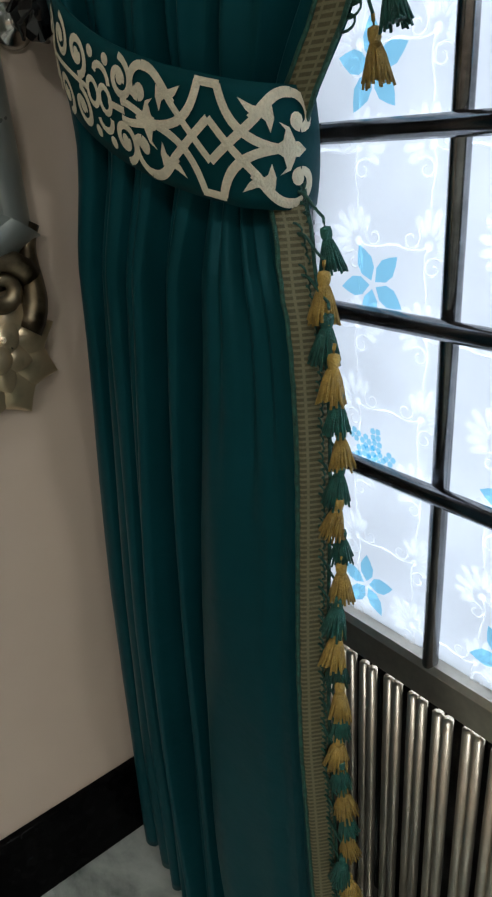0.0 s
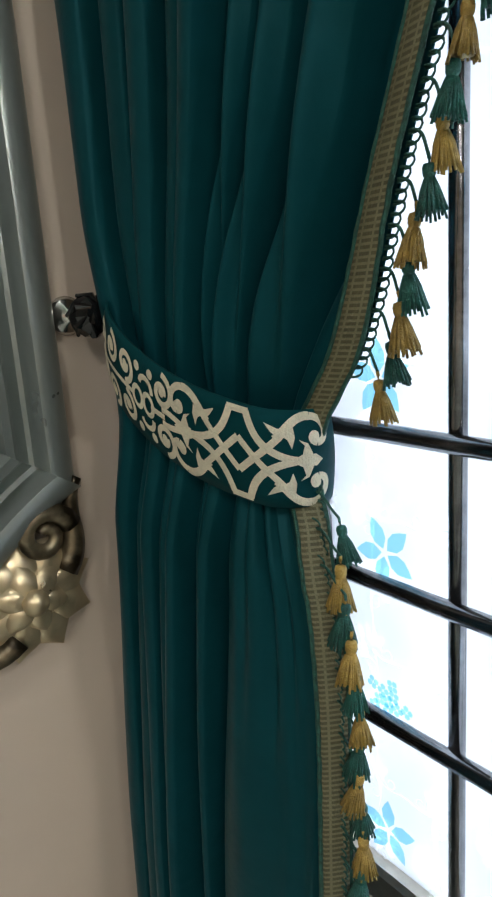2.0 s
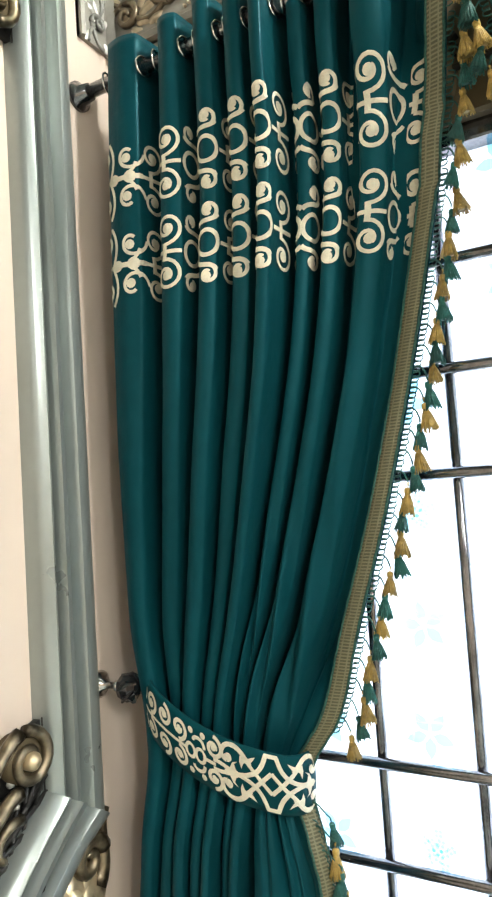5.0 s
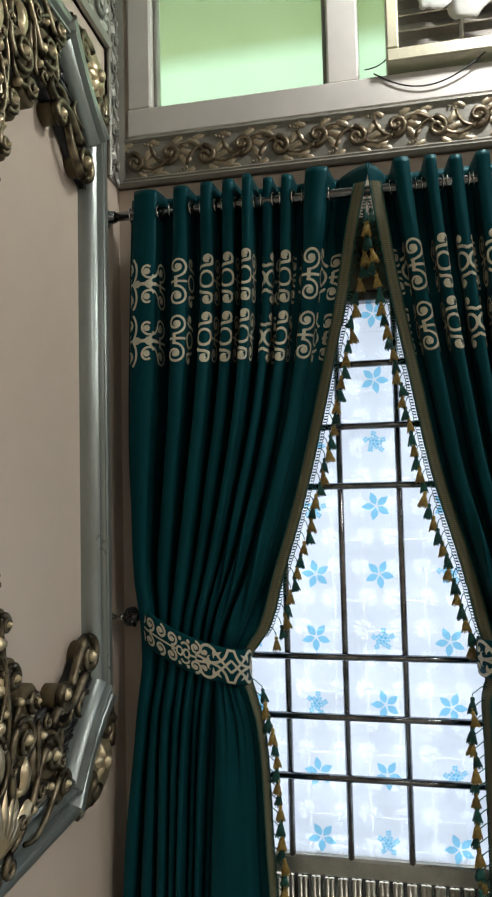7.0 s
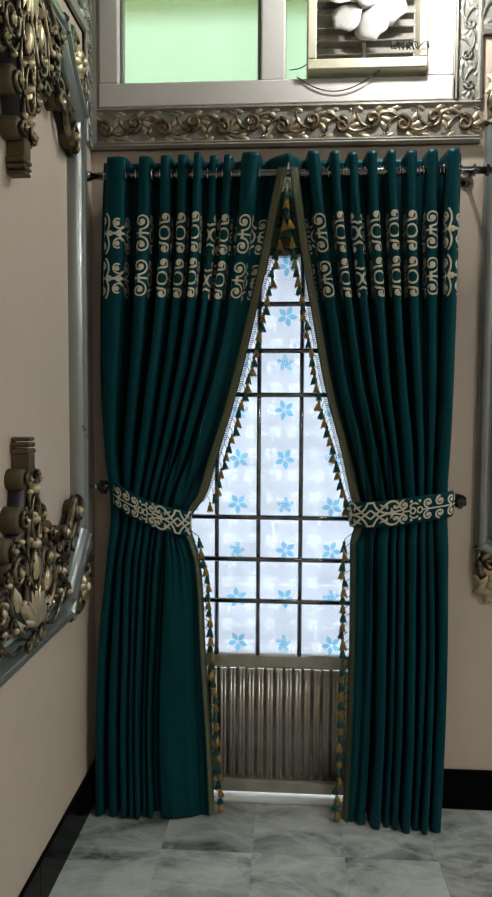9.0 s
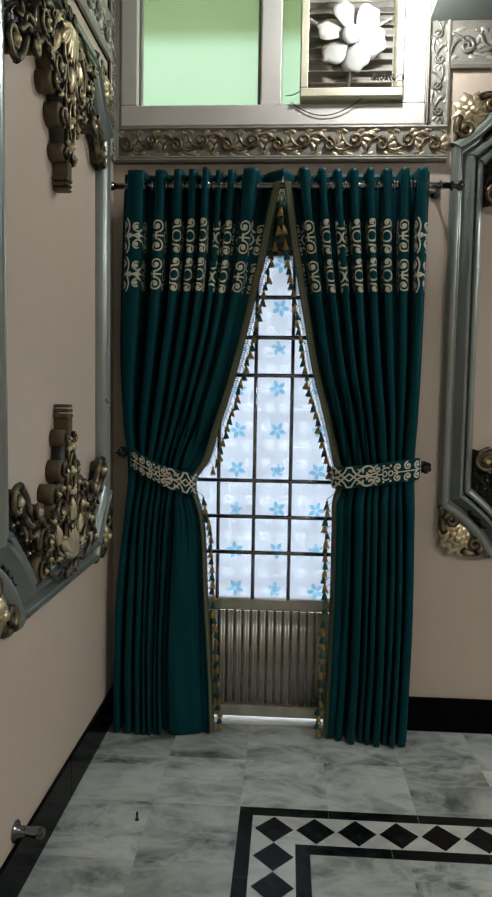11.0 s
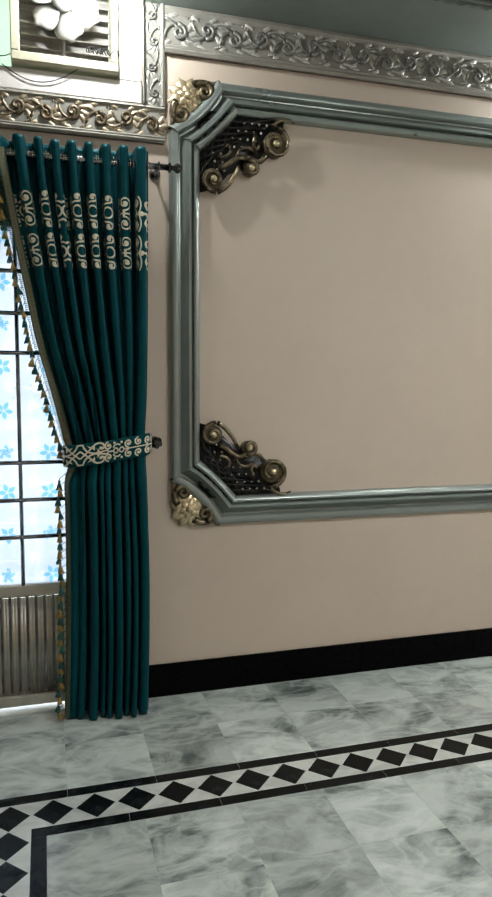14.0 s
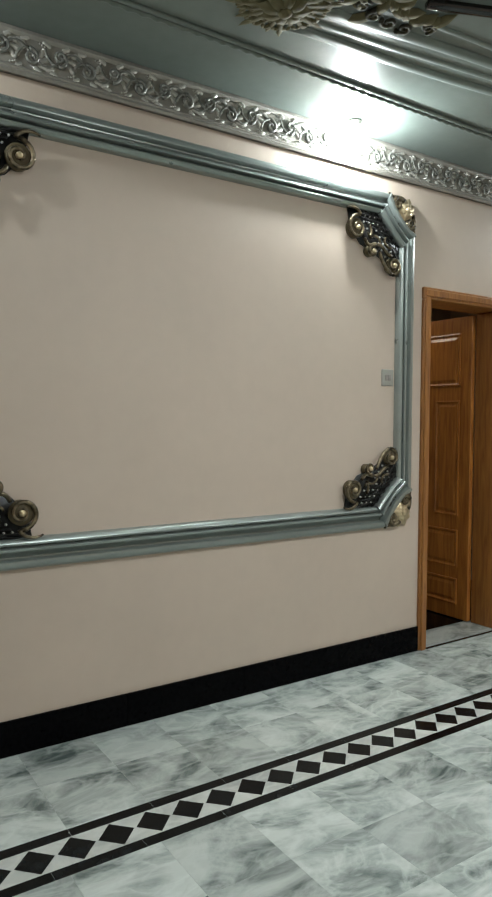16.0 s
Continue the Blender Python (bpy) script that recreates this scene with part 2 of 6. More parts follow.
def braid_material():
    """Woven gold braid: rows of small dark and light blocks."""
    m = material("gold_braid", (0.17, 0.15, 0.075), rough=0.6, vary=0.2, scale=90, bump=0.5, bscale=420)
    nt = m.node_tree
    p = nt.nodes["Principled BSDF"]
    uv = nt.nodes.new("ShaderNodeUVMap")
    br = nt.nodes.new("ShaderNodeTexBrick")
    br.inputs["Scale"].default_value = 1.0
    br.inputs["Color1"].default_value = (0.070, 0.068, 0.030, 1)
    br.inputs["Color2"].default_value = (0.05, 0.055, 0.028, 1)
    br.inputs["Mortar"].default_value = (0.18, 0.178, 0.105, 1)
    br.inputs["Mortar Size"].default_value = 0.16
    br.inputs["Mortar Smooth"].default_value = 0.5
    br.inputs["Brick Width"].default_value = 1.3
    br.inputs["Row Height"].default_value = 0.55
    br.offset = 0.0
    nt.links.new(uv.outputs[0], br.inputs["Vector"])
    mul = nt.nodes.new("ShaderNodeMix")
    mul.data_type, mul.blend_type = "RGBA", "MIX"
    mul.inputs["Factor"].default_value = 0.75
    old = p.inputs["Base Color"].links[0].from_socket
    nt.links.new(old, mul.inputs["A"])
    nt.links.new(br.outputs[0], mul.inputs["B"])
    nt.links.new(mul.outputs["Result"], p.inputs["Base Color"])
    return m


M = {}
M["wall"] = material("peach_paint", (0.59, 0.492, 0.405), rough=0.5, vary=0.03, scale=1.6, bump=0.06, bscale=25)
M["white"] = material("white_paint", (0.72, 0.68, 0.65), rough=0.45, vary=0.04, scale=3, bump=0.05, bscale=40)
M["ceiling"] = material("grey_green_ceiling", (0.17, 0.20, 0.185), rough=0.42, vary=0.08, scale=2, bump=0.05, bscale=30)
M["silver"] = material("silver_green_paint", (0.315, 0.350, 0.332), rough=0.29, metal=0.62, vary=0.05, scale=4, bump=0.03, bscale=40)
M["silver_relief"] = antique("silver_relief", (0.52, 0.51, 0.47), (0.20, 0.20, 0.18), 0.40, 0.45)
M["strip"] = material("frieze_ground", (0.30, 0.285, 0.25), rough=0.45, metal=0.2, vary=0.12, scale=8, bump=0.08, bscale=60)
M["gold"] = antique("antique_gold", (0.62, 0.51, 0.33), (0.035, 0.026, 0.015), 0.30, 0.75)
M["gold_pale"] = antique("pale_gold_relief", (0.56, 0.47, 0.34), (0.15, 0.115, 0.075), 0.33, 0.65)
M["lattice"] = material("dark_lattice", (0.018, 0.017, 0.016), rough=0.35, metal=0.3, vary=0.3, scale=20, bump=0.1)
M["granite"] = material("black_granite", (0.003, 0.003, 0.0034), rough=0.13, vary=0.4, scale=60, bump=0.0, spec=0.04)
M["marble"] = marble("grey_white_marble", (0.54, 0.585, 0.55), (0.10, 0.128, 0.120))
M["marble_white"] = marble("white_marble", (0.60, 0.62, 0.58), (0.40, 0.42, 0.40))
M["marble_black"] = material("black_marble", (0.007, 0.0085, 0.009), rough=0.2, vary=0.5, scale=18, obj_random=0.4, spec=0.10)
M["joint"] = material("tile_joint", (0.47, 0.50, 0.47), rough=0.8, vary=0.2, scale=30)
M["teal"] = fabric("teal_curtain_cloth", (0.0030, 0.045, 0.056), rough=0.40)
M["teal_tie"] = fabric("teal_tieback_cloth", (0.0015, 0.036, 0.042), rough=0.6)
M["cream"] = material("cream_applique", (0.70, 0.65, 0.50), rough=0.62, vary=0.12, scale=40, bump=0.4, bscale=500)
M["braid"] = braid_material()
M["cord"] = material("green_cord", (0.02, 0.10, 0.075), rough=0.7, vary=0.3, scale=200, bump=0.6, bscale=700)
M["tassel_gold"] = material("gold_thread", (0.40, 0.27, 0.065), rough=0.5, vary=0.25, scale=120, bump=0.5, bscale=600, obj_random=0.22)
M["tassel_green"] = material("green_thread", (0.012, 0.105, 0.085), rough=0.55, vary=0.25, scale=120, bump=0.5, bscale=600, obj_random=0.3)
M["chrome"] = material("polished_steel", (0.62, 0.60, 0.57), rough=0.16, metal=1.0, vary=0.06, scale=12)
M["steel"] = material("stainless_rib", (0.62, 0.58, 0.50), rough=0.30, metal=0.85, vary=0.12, scale=14)
M["dark_steel"] = material("dark_steel_bar", (0.26, 0.262, 0.27), rough=0.16, metal=0.95, vary=0.3, scale=18)
M["black"] = material("black_crystal", (0.01, 0.009, 0.01), rough=0.08, vary=0.3, scale=20, spec=0.8)
M["pane"] = frosted("lace_film_glass", (0.62, 0.66, 0.72), (0.72, 0.755, 0.80))
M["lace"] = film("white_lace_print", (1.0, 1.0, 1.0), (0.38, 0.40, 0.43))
M["flower"] = film("blue_flower_print", (0.34, 0.72, 0.90), None)
M["green_glass"] = tinted("green_frosted_glass", (0.80, 0.91, 0.77))
M["cream_paint"] = material("cream_box_paint", (0.58, 0.54, 0.40), rough=0.5, vary=0.1, scale=8, bump=0.1)
M["fan_white"] = material("white_fan_plastic", (0.33, 0.325, 0.31), rough=0.45, vary=0.08, scale=14)
M["louvre"] = material("grey_louvre_metal", (0.30, 0.28, 0.26), rough=0.5, metal=0.3, vary=0.2, scale=9)
M["wire"] = material("black_wire", (0.012, 0.012, 0.012), rough=0.5)
M["wood"] = wood("orange_teak", (0.38, 0.165, 0.04), (0.21, 0.082, 0.02))
M["wood_leaf"] = wood("teak_leaf", (0.46, 0.185, 0.035), (0.24, 0.080, 0.013))
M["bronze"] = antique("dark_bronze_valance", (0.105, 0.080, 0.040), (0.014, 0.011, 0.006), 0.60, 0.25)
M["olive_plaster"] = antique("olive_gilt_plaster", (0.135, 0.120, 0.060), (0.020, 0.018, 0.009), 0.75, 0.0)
M["plastic"] = material("switch_plastic", (0.36, 0.35, 0.31), rough=0.4, vary=0.05)
M["lamp"] = glowing("lamp_glow", (1.0, 1.0, 0.96), 60.0)
M["day_glow"] = glowing("daylight", (0.89, 0.94, 1.0), 3.2)
M["outside_glow"] = glowing("outside_lit_to_shaded", (0.88, 1.0, 0.92), 1.0)
# emission graded by height: lit pale green below, shade painted in as olive above
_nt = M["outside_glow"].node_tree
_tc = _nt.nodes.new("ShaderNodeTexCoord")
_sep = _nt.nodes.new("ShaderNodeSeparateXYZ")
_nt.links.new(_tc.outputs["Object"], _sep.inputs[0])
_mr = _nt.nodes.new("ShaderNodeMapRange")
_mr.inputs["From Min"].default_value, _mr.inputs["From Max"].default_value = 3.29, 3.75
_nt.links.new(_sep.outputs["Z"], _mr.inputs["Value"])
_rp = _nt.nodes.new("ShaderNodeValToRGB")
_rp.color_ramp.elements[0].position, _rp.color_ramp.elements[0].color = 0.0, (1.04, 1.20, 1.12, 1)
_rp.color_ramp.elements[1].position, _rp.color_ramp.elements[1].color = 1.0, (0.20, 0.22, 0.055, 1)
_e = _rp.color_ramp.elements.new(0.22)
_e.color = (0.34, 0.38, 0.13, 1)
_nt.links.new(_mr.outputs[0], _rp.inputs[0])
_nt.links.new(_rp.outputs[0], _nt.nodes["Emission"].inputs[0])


# ---- geometry helpers ----
def part(name, bm, mat, parent=None, label="", smooth=False):
    me = bpy.data.meshes.new(name)
    if smooth:
        for f in bm.faces:
            f.smooth = True
    bm.to_mesh(me)
    bm.free()
    me.materials.append(mat)
    ob = new(name, me)
    if parent is not None:
        ob.parent = parent
    if label:
        tagged(ob, label)
    return ob


def empty(name, m=None, label="", category="", group="", kind=""):
    ob = new(name)
    ob.empty_display_size = 0.05
    if m is not None:
        ob.matrix_basis = m
    return tagged(ob, label, category, group, kind)


def shared(name, src, m, parent=None):
    """Another object on the mesh of src."""
    ob = new(name, src.data)
    if parent is not None:
        ob.parent = parent
    ob.matrix_basis = m
    return ob


def add_box(bm, lo, hi, bevel=0.0):
    x0, y0, z0 = lo
    x1, y1, z1 = hi
    b = min(bevel, (x1 - x0) * 0.45, (y1 - y0) * 0.45, (z1 - z0) * 0.45)
    if b <= 0:
        v = [bm.verts.new(p) for p in ((x0, y0, z0), (x1, y0, z0), (x1, y1, z0), (x0, y1, z0), (x0, y0, z1), (x1, y0, z1), (x1, y1, z1), (x0, y1, z1))]
        for f in ((3, 2, 1, 0), (4, 5, 6, 7), (0, 1, 5, 4), (1, 2, 6, 5), (2, 3, 7, 6), (3, 0, 4, 7)):
            bm.faces.new([v[i] for i in f])
        return
    pts = []
    for sx, ax in ((x0, 1), (x1, -1)):
        for sy, ay in ((y0, 1), (y1, -1)):
            for sz, az in ((z0, 1), (z1, -1)):
                pts += [(sx, sy + ay * b, sz + az * b), (sx + ax * b, sy, sz + az * b), (sx + ax * b, sy + ay * b, sz)]
    tmp = bmesh.new()
    for q in pts:
        tmp.verts.new(q)
    bmesh.ops.convex_hull(tmp, input=tmp.verts)
    me = bpy.data.meshes.new("tmp")
    tmp.to_mesh(me)
    tmp.free()
    bm.from_mesh(me)
    bpy.data.meshes.remove(me)


def add_tube(bm, pts, radius, sides=8, closed=False, flat=1.0):
    """A round bar along pts; radius may be a list. flat squeezes it along local z."""
    pts = [Vector(p) for p in pts]
    n = len(pts)
    rad = radius if isinstance(radius, (list, tuple)) else [radius] * n
    rings = []
    up = Vector((0, 0, 1))
    for i, p in enumerate(pts):
        a = pts[(i - 1) % n] if (closed or i > 0) else p
        b = pts[(i + 1) % n] if (closed or i < n - 1) else p
        t = (b - a)
        t = t.normalized() if t.length > 1e-9 else Vector((1, 0, 0))
        s = t.cross(up)
        if s.length < 1e-3:
            s = t.cross(Vector((1, 0, 0)))
        s.normalize()
        w = s.cross(t).normalized()
        rings.append([bm.verts.new(p + (s * math.cos(k * math.tau / sides) + w * math.sin(k * math.tau / sides) * flat) * rad[i]) for k in range(sides)])
    for i in range(n if closed else n - 1):
        r0, r1 = rings[i], rings[(i + 1) % n]
        for k in range(sides):
            bm.faces.new((r0[k], r0[(k + 1) % sides], r1[(k + 1) % sides], r1[k]))
    if not closed:
        bm.faces.new(rings[0][::-1])
        bm.faces.new(rings[-1])


def add_lathe(bm, profile, sides=24, m=None):
    """A turned body: profile of (radius, height) about z, placed by m."""
    m = m or Matrix()
    rings = []
    for r, z in profile:
        rings.append([bm.verts.new(m @ Vector((r * math.cos(k * math.tau / sides), r * math.sin(k * math.tau / sides), z))) for k in range(sides)])
    for a, b in zip(rings, rings[1:]):
        for k in range(sides):
            bm.faces.new((a[k], a[(k + 1) % sides], b[(k + 1) % sides], b[k]))
    bm.faces.new(rings[0][::-1])
    bm.faces.new(rings[-1])


def add_sweep(bm, path, profile, closed=False, scale=1.0):
    """A moulding: profile of (inward, height) carried along a path in the local xy plane."""
    n = len(path)
    rings = []
    for i in range(n):
        p = Vector((*path[i], 0))
        a = Vector((*path[(i - 1) % n], 0)) if (closed or i > 0) else None
        b = Vector((*path[(i + 1) % n], 0)) if (closed or i < n - 1) else None
        d1 = (p - a).normalized() if a is not None else (b - p).normalized()
        d2 = (b - p).normalized() if b is not None else d1
        n1, n2 = Vector((-d1.y, d1.x, 0)), Vector((-d2.y, d2.x, 0))
        nn = (n1 + n2).normalized()
        k = 1 / max(0.35, nn.dot(n1))
        rings.append([bm.verts.new(p + nn * (u * k * scale) + Vector((0, 0, h * scale))) for u, h in profile])
    m = len(profile)
    for i in range(n if closed else n - 1):
        r0, r1 = rings[i], rings[(i + 1) % n]
        for k in range(m - 1):
            bm.faces.new((r0[k], r1[k], r1[k + 1], r0[k + 1]))
    if not closed:
        bm.faces.new(rings[0])
        bm.faces.new(rings[-1][::-1])


def spiral(cx, cy, r0, r1, a0, turns, n=28):
    """Points of a spiral from radius r0 at angle a0 (degrees) to r1."""
    out = []
    for i in range(n):
        f = i / (n - 1)
        a = radians(a0) + f * turns * math.tau
        r = r0 + (r1 - r0) * f ** 0.8
        out.append((cx + r * math.cos(a), cy + r * math.sin(a)))
    return out


def bez(p0, p1, p2, p3, n=14):
    out = []
    for i in range(n):
        t = i / (n - 1)
        s = 1 - t
        out.append(tuple(s ** 3 * a + 3 * s * s * t * b + 3 * s * t * t * c + t ** 3 * d for a, b, c, d in zip(p0, p1, p2, p3)))
    return out


def add_scroll(bm, pts2, r0, r1, w=0.0, w1=None, sides=7, mirror=False, flat=1.0):
    """A tapering carved scroll along 2D points, lying at height w."""
    n = len(pts2)
    w1 = w if w1 is None else w1
    pts = [((-x if mirror else x), y, w + (w1 - w) * i / (n - 1)) for i, (x, y) in enumerate(pts2)]
    add_tube(bm, pts, [r0 + (r1 - r0) * i / (n - 1) for i in range(n)], sides, flat=flat)


def add_leaf(bm, x, y, ang, length, width, w=0.0, lift=0.4, lobes=0):
    """A carved leaf from (x, y) in the direction ang, with a raised rib."""
    ca, sa = math.cos(radians(ang)), math.sin(radians(ang))
    n = 7
    rows = []
    for i in range(n):
        f = i / (n - 1)
        half = width * 0.5 * math.sin(math.pi * min(1, 0.12 + f * 0.88)) ** 0.7 * (1 + (0.22 * math.sin(f * math.pi * lobes * 2) if lobes else 0))
        h = w + width * lift * math.sin(math.pi * (0.15 + 0.85 * f))
        row = []
        for s, hh in ((-1, w), (-0.5, h * 0.9 + w * 0.1), (0, h * 0.72 + w * 0.28), (0.5, h * 0.9 + w * 0.1), (1, w)):
            u, v = f * length, s * half
            row.append(bm.verts.new((x + ca * u - sa * v, y + sa * u + ca * v, hh)))
        rows.append(row)
    for a, b in zip(rows, rows[1:]):
        for k in range(4):
            bm.faces.new((a[k], b[k], b[k + 1], a[k + 1]))


def add_rosette(bm, x, y, r, w, petals=6, a0=0.0):
    for k in range(petals):
        add_leaf(bm, x, y, a0 + 360 * k / petals, r, r * 0.75, w, 0.35)
    add_lathe(bm, [(r * 0.30, w), (r * 0.30, w + r * 0.22), (r * 0.2, w + r * 0.36), (0.001, w + r * 0.4)], 12, Matrix.Translation((x, y, 0)))


def ribbon(bm, surf, pts, width, lift=0.0022, taper=False, step=0.007):
    """A flat applique band along pts (a, h), laid on a cloth surface surf(a, h, lift). width in metres on the cloth."""
    dense = [pts[0]]
    for a, b in zip(pts, pts[1:]):
        k = max(1, math.ceil(math.hypot(b[0] - a[0], (b[1] - a[1])) / step))
        dense += [(a[0] + (b[0] - a[0]) * i / k, a[1] + (b[1] - a[1]) * i / k) for i in range(1, k + 1)]
    pts = dense
    n = len(pts)
    L, C, R = [], [], []
    for i in range(n):
        a = pts[max(0, i - 1)]
        b = pts[min(n - 1, i + 1)]
        dx, dy = b[0] - a[0], b[1] - a[1]
        d = math.hypot(dx, dy) or 1
        ww = width * 0.5 * (1 - 0.75 * i / (n - 1) if taper else 1)
        nx, ny = -dy / d * ww, dx / d * ww
        x, y = pts[i]
        L.append(bm.verts.new(surf(x + nx, y + ny, lift)))
        C.append(bm.verts.new(surf(x, y, lift * 1.25)))
        R.append(bm.verts.new(surf(x - nx, y - ny, lift)))
    for i in range(n - 1):
        bm.faces.new((L[i], C[i], C[i + 1], L[i + 1]))
        bm.faces.new((C[i], R[i], R[i + 1], C[i + 1]))


def blob(bm, surf, x, y, r, lift=0.0024, n=10):
    c = bm.verts.new(surf(x, y, lift * 1.4))
    ring = [bm.verts.new(surf(x + r * math.cos(k * math.tau / n), y + r * math.sin(k * math.tau / n), lift)) for k in range(n)]
    for k in range(n):
        bm.faces.new((c, ring[k], ring[(k + 1) % n]))


def poly(bm, surf, pts, lift=0.0023):
    bm.faces.new([bm.verts.new(surf(x, y, lift)) for x, y in pts])


def split_parts(names, bm, mat, parent, label=""):
    """Each separate piece of a carved group becomes a part of its own: leaves (35 points) and scrolls."""
    seen, groups = set(), []
    for v in bm.verts:
        if v in seen:
            continue
        stack, g = [v], []
        seen.add(v)
        while stack:
            q = stack.pop()
            g.append(q)
            for e in q.link_edges:
                o = e.other_vert(q)
                if o not in seen:
                    seen.add(o)
                    stack.append(o)
        groups.append(g)
    for g in groups:
        idx = {v: i for i, v in enumerate(g)}
        faces = {f for v in g for f in v.link_faces}
        faces = sorted(faces, key=lambda f: f.index)
        me = bpy.data.meshes.new(names[0])
        me.from_pydata([v.co.copy() for v in g], [], [[idx[v] for v in f.verts] for f in faces])
        me.polygons.foreach_set("use_smooth", [True] * len(me.polygons))
        me.materials.append(mat)
        ob = new(names[1] if len(g) == 35 else names[0], me)
        ob.parent = parent
        if label:
            tagged(ob, label)
    bm.free()


# local frames: x along the wall, y up, z out of the wall into the room
ON_NORTH = Matrix(((1, 0, 0, 0), (0, 0, -1, 0), (0, 1, 0, 0), (0, 0, 0, 1)))
ON_WEST = Matrix(((0, 0, 1, 0), (1, 0, 0, 0), (0, 1, 0, 0), (0, 0, 0, 1)))


# ---- lamps of the room and unseen fill lamps ----
def lamp_area(name, at, energy, size, color=(1.0, 0.985, 0.93)):
    d = bpy.data.lights.new(name, "AREA")
    d.shape, d.size, d.energy, d.color = "DISK", size, energy, color
    ob = new(name, d)
    ob.location = at
    return ob


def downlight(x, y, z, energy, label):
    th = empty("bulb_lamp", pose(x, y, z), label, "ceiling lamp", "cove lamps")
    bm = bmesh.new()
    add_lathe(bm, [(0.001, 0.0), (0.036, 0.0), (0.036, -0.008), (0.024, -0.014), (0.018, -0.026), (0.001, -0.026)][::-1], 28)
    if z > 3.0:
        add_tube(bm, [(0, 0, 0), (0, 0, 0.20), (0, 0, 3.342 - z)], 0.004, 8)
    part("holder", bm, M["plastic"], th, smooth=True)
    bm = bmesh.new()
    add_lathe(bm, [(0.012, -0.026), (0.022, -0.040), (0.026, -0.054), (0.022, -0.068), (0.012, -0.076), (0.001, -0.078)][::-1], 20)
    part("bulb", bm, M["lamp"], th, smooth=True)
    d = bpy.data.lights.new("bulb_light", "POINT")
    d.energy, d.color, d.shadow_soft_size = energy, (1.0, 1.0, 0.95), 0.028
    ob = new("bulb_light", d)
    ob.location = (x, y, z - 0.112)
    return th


# three unseen area lamps added below the ceiling to fill the room
lamp_area("hall_fill_a", (2.9, -2.4, 2.90), HALL * 1.0, 0.5)
lamp_area("hall_fill_b", (1.6, -3.9, 2.90), HALL * 0.25, 0.5)
lamp_area("hall_fill_c", (5.0, -2.6, 2.90), HALL, 0.5)
# unseen fill added in the passage to brighten the open door leaf
lamp_area("passage_fill", (4.55, 0.95, 2.45), 2.6, 0.3, (1.0, 0.85, 0.65))
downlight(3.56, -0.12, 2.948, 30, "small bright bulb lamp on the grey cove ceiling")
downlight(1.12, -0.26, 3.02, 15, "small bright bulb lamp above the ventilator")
# unseen bulb, added by repeating the spacing of the other two
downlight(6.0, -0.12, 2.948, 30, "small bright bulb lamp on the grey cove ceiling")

# glowing backdrops for the daylight behind the window and the ventilator
bm = bmesh.new()
add_box(bm, (-0.6, 0.9, -0.3), (2.0, 0.92, 2.35))
tagged(part("backdrop", bm, M["day_glow"]), "pale overcast daylight outside the glass door", "sky", kind="structure")
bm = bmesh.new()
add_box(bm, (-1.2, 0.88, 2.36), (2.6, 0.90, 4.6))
tagged(part("backdrop", bm, M["outside_glow"]), "glowing outdoor backdrop, lit pale green below, shade painted olive above", "sky", kind="structure")

# ---- walls ----
WALL_T = 0.22
bm = bmesh.new()
for x0, x1, z0, z1 in ((-0.2, 0.235, 0, 2.06), (1.165, 4.22, 0, 2.06), (5.03, 7.2, 0, 2.06),
                       (-0.2, 4.22, 2.06, 2.16), (5.03, 7.2, 2.06, 2.16), (-0.2, 7.2, 2.16, 2.56),
                       (-0.2, 0.03, 2.56, 3.2), (1.285, 7.2, 2.56, 3.2), (-0.2, 7.2, 3.2, 3.5)):
    add_box(bm, (x0, 0, z0), (x1, WALL_T, z1))
wall_n = tagged(part("wall_north", bm, M["wall"]), "peach painted wall with curtained glass door and panel frame", "wall", kind="structure")
bm = bmesh.new()
add_box(bm, (-0.2, -5.0, 0), (0, 0, 3.5))
tagged(part("wall_west", bm, M["wall"]), "peach painted side wall carrying a carved panel frame", "wall", kind="structure")
bm = bmesh.new()
add_box(bm, (7.2, -5.0, 0), (7.4, 0.22, 3.5))
tagged(part("wall_east", bm, M["wall"]), "plain peach painted wall", "wall", kind="structure")
bm = bmesh.new()
add_box(bm, (-0.2, -5.2, 0), (7.4, -5.0, 3.5))
tagged(part("wall_south", bm, M["wall"]), "plain peach painted wall", "wall", kind="structure")
# passage behind the wooden door
bm = bmesh.new()
add_box(bm, (3.6, 2.3, 0), (7.2, 2.4, 2.7))
add_box(bm, (3.5, 0.22, 0), (3.6, 2.4, 2.7))
add_box(bm, (7.2, 0.22, 0), (7.3, 2.4, 2.7))
tagged(part("wall_passage", bm, M["wall"]), "plain walls of the passage behind the door", "wall", kind="structure")
bm = bmesh.new()
add_box(bm, (3.5, 0.22, 2.7), (7.3, 2.4, 2.8))
tagged(part("ceiling_passage", bm, M["white"]), "plain white passage ceiling", "ceiling", kind="structure")

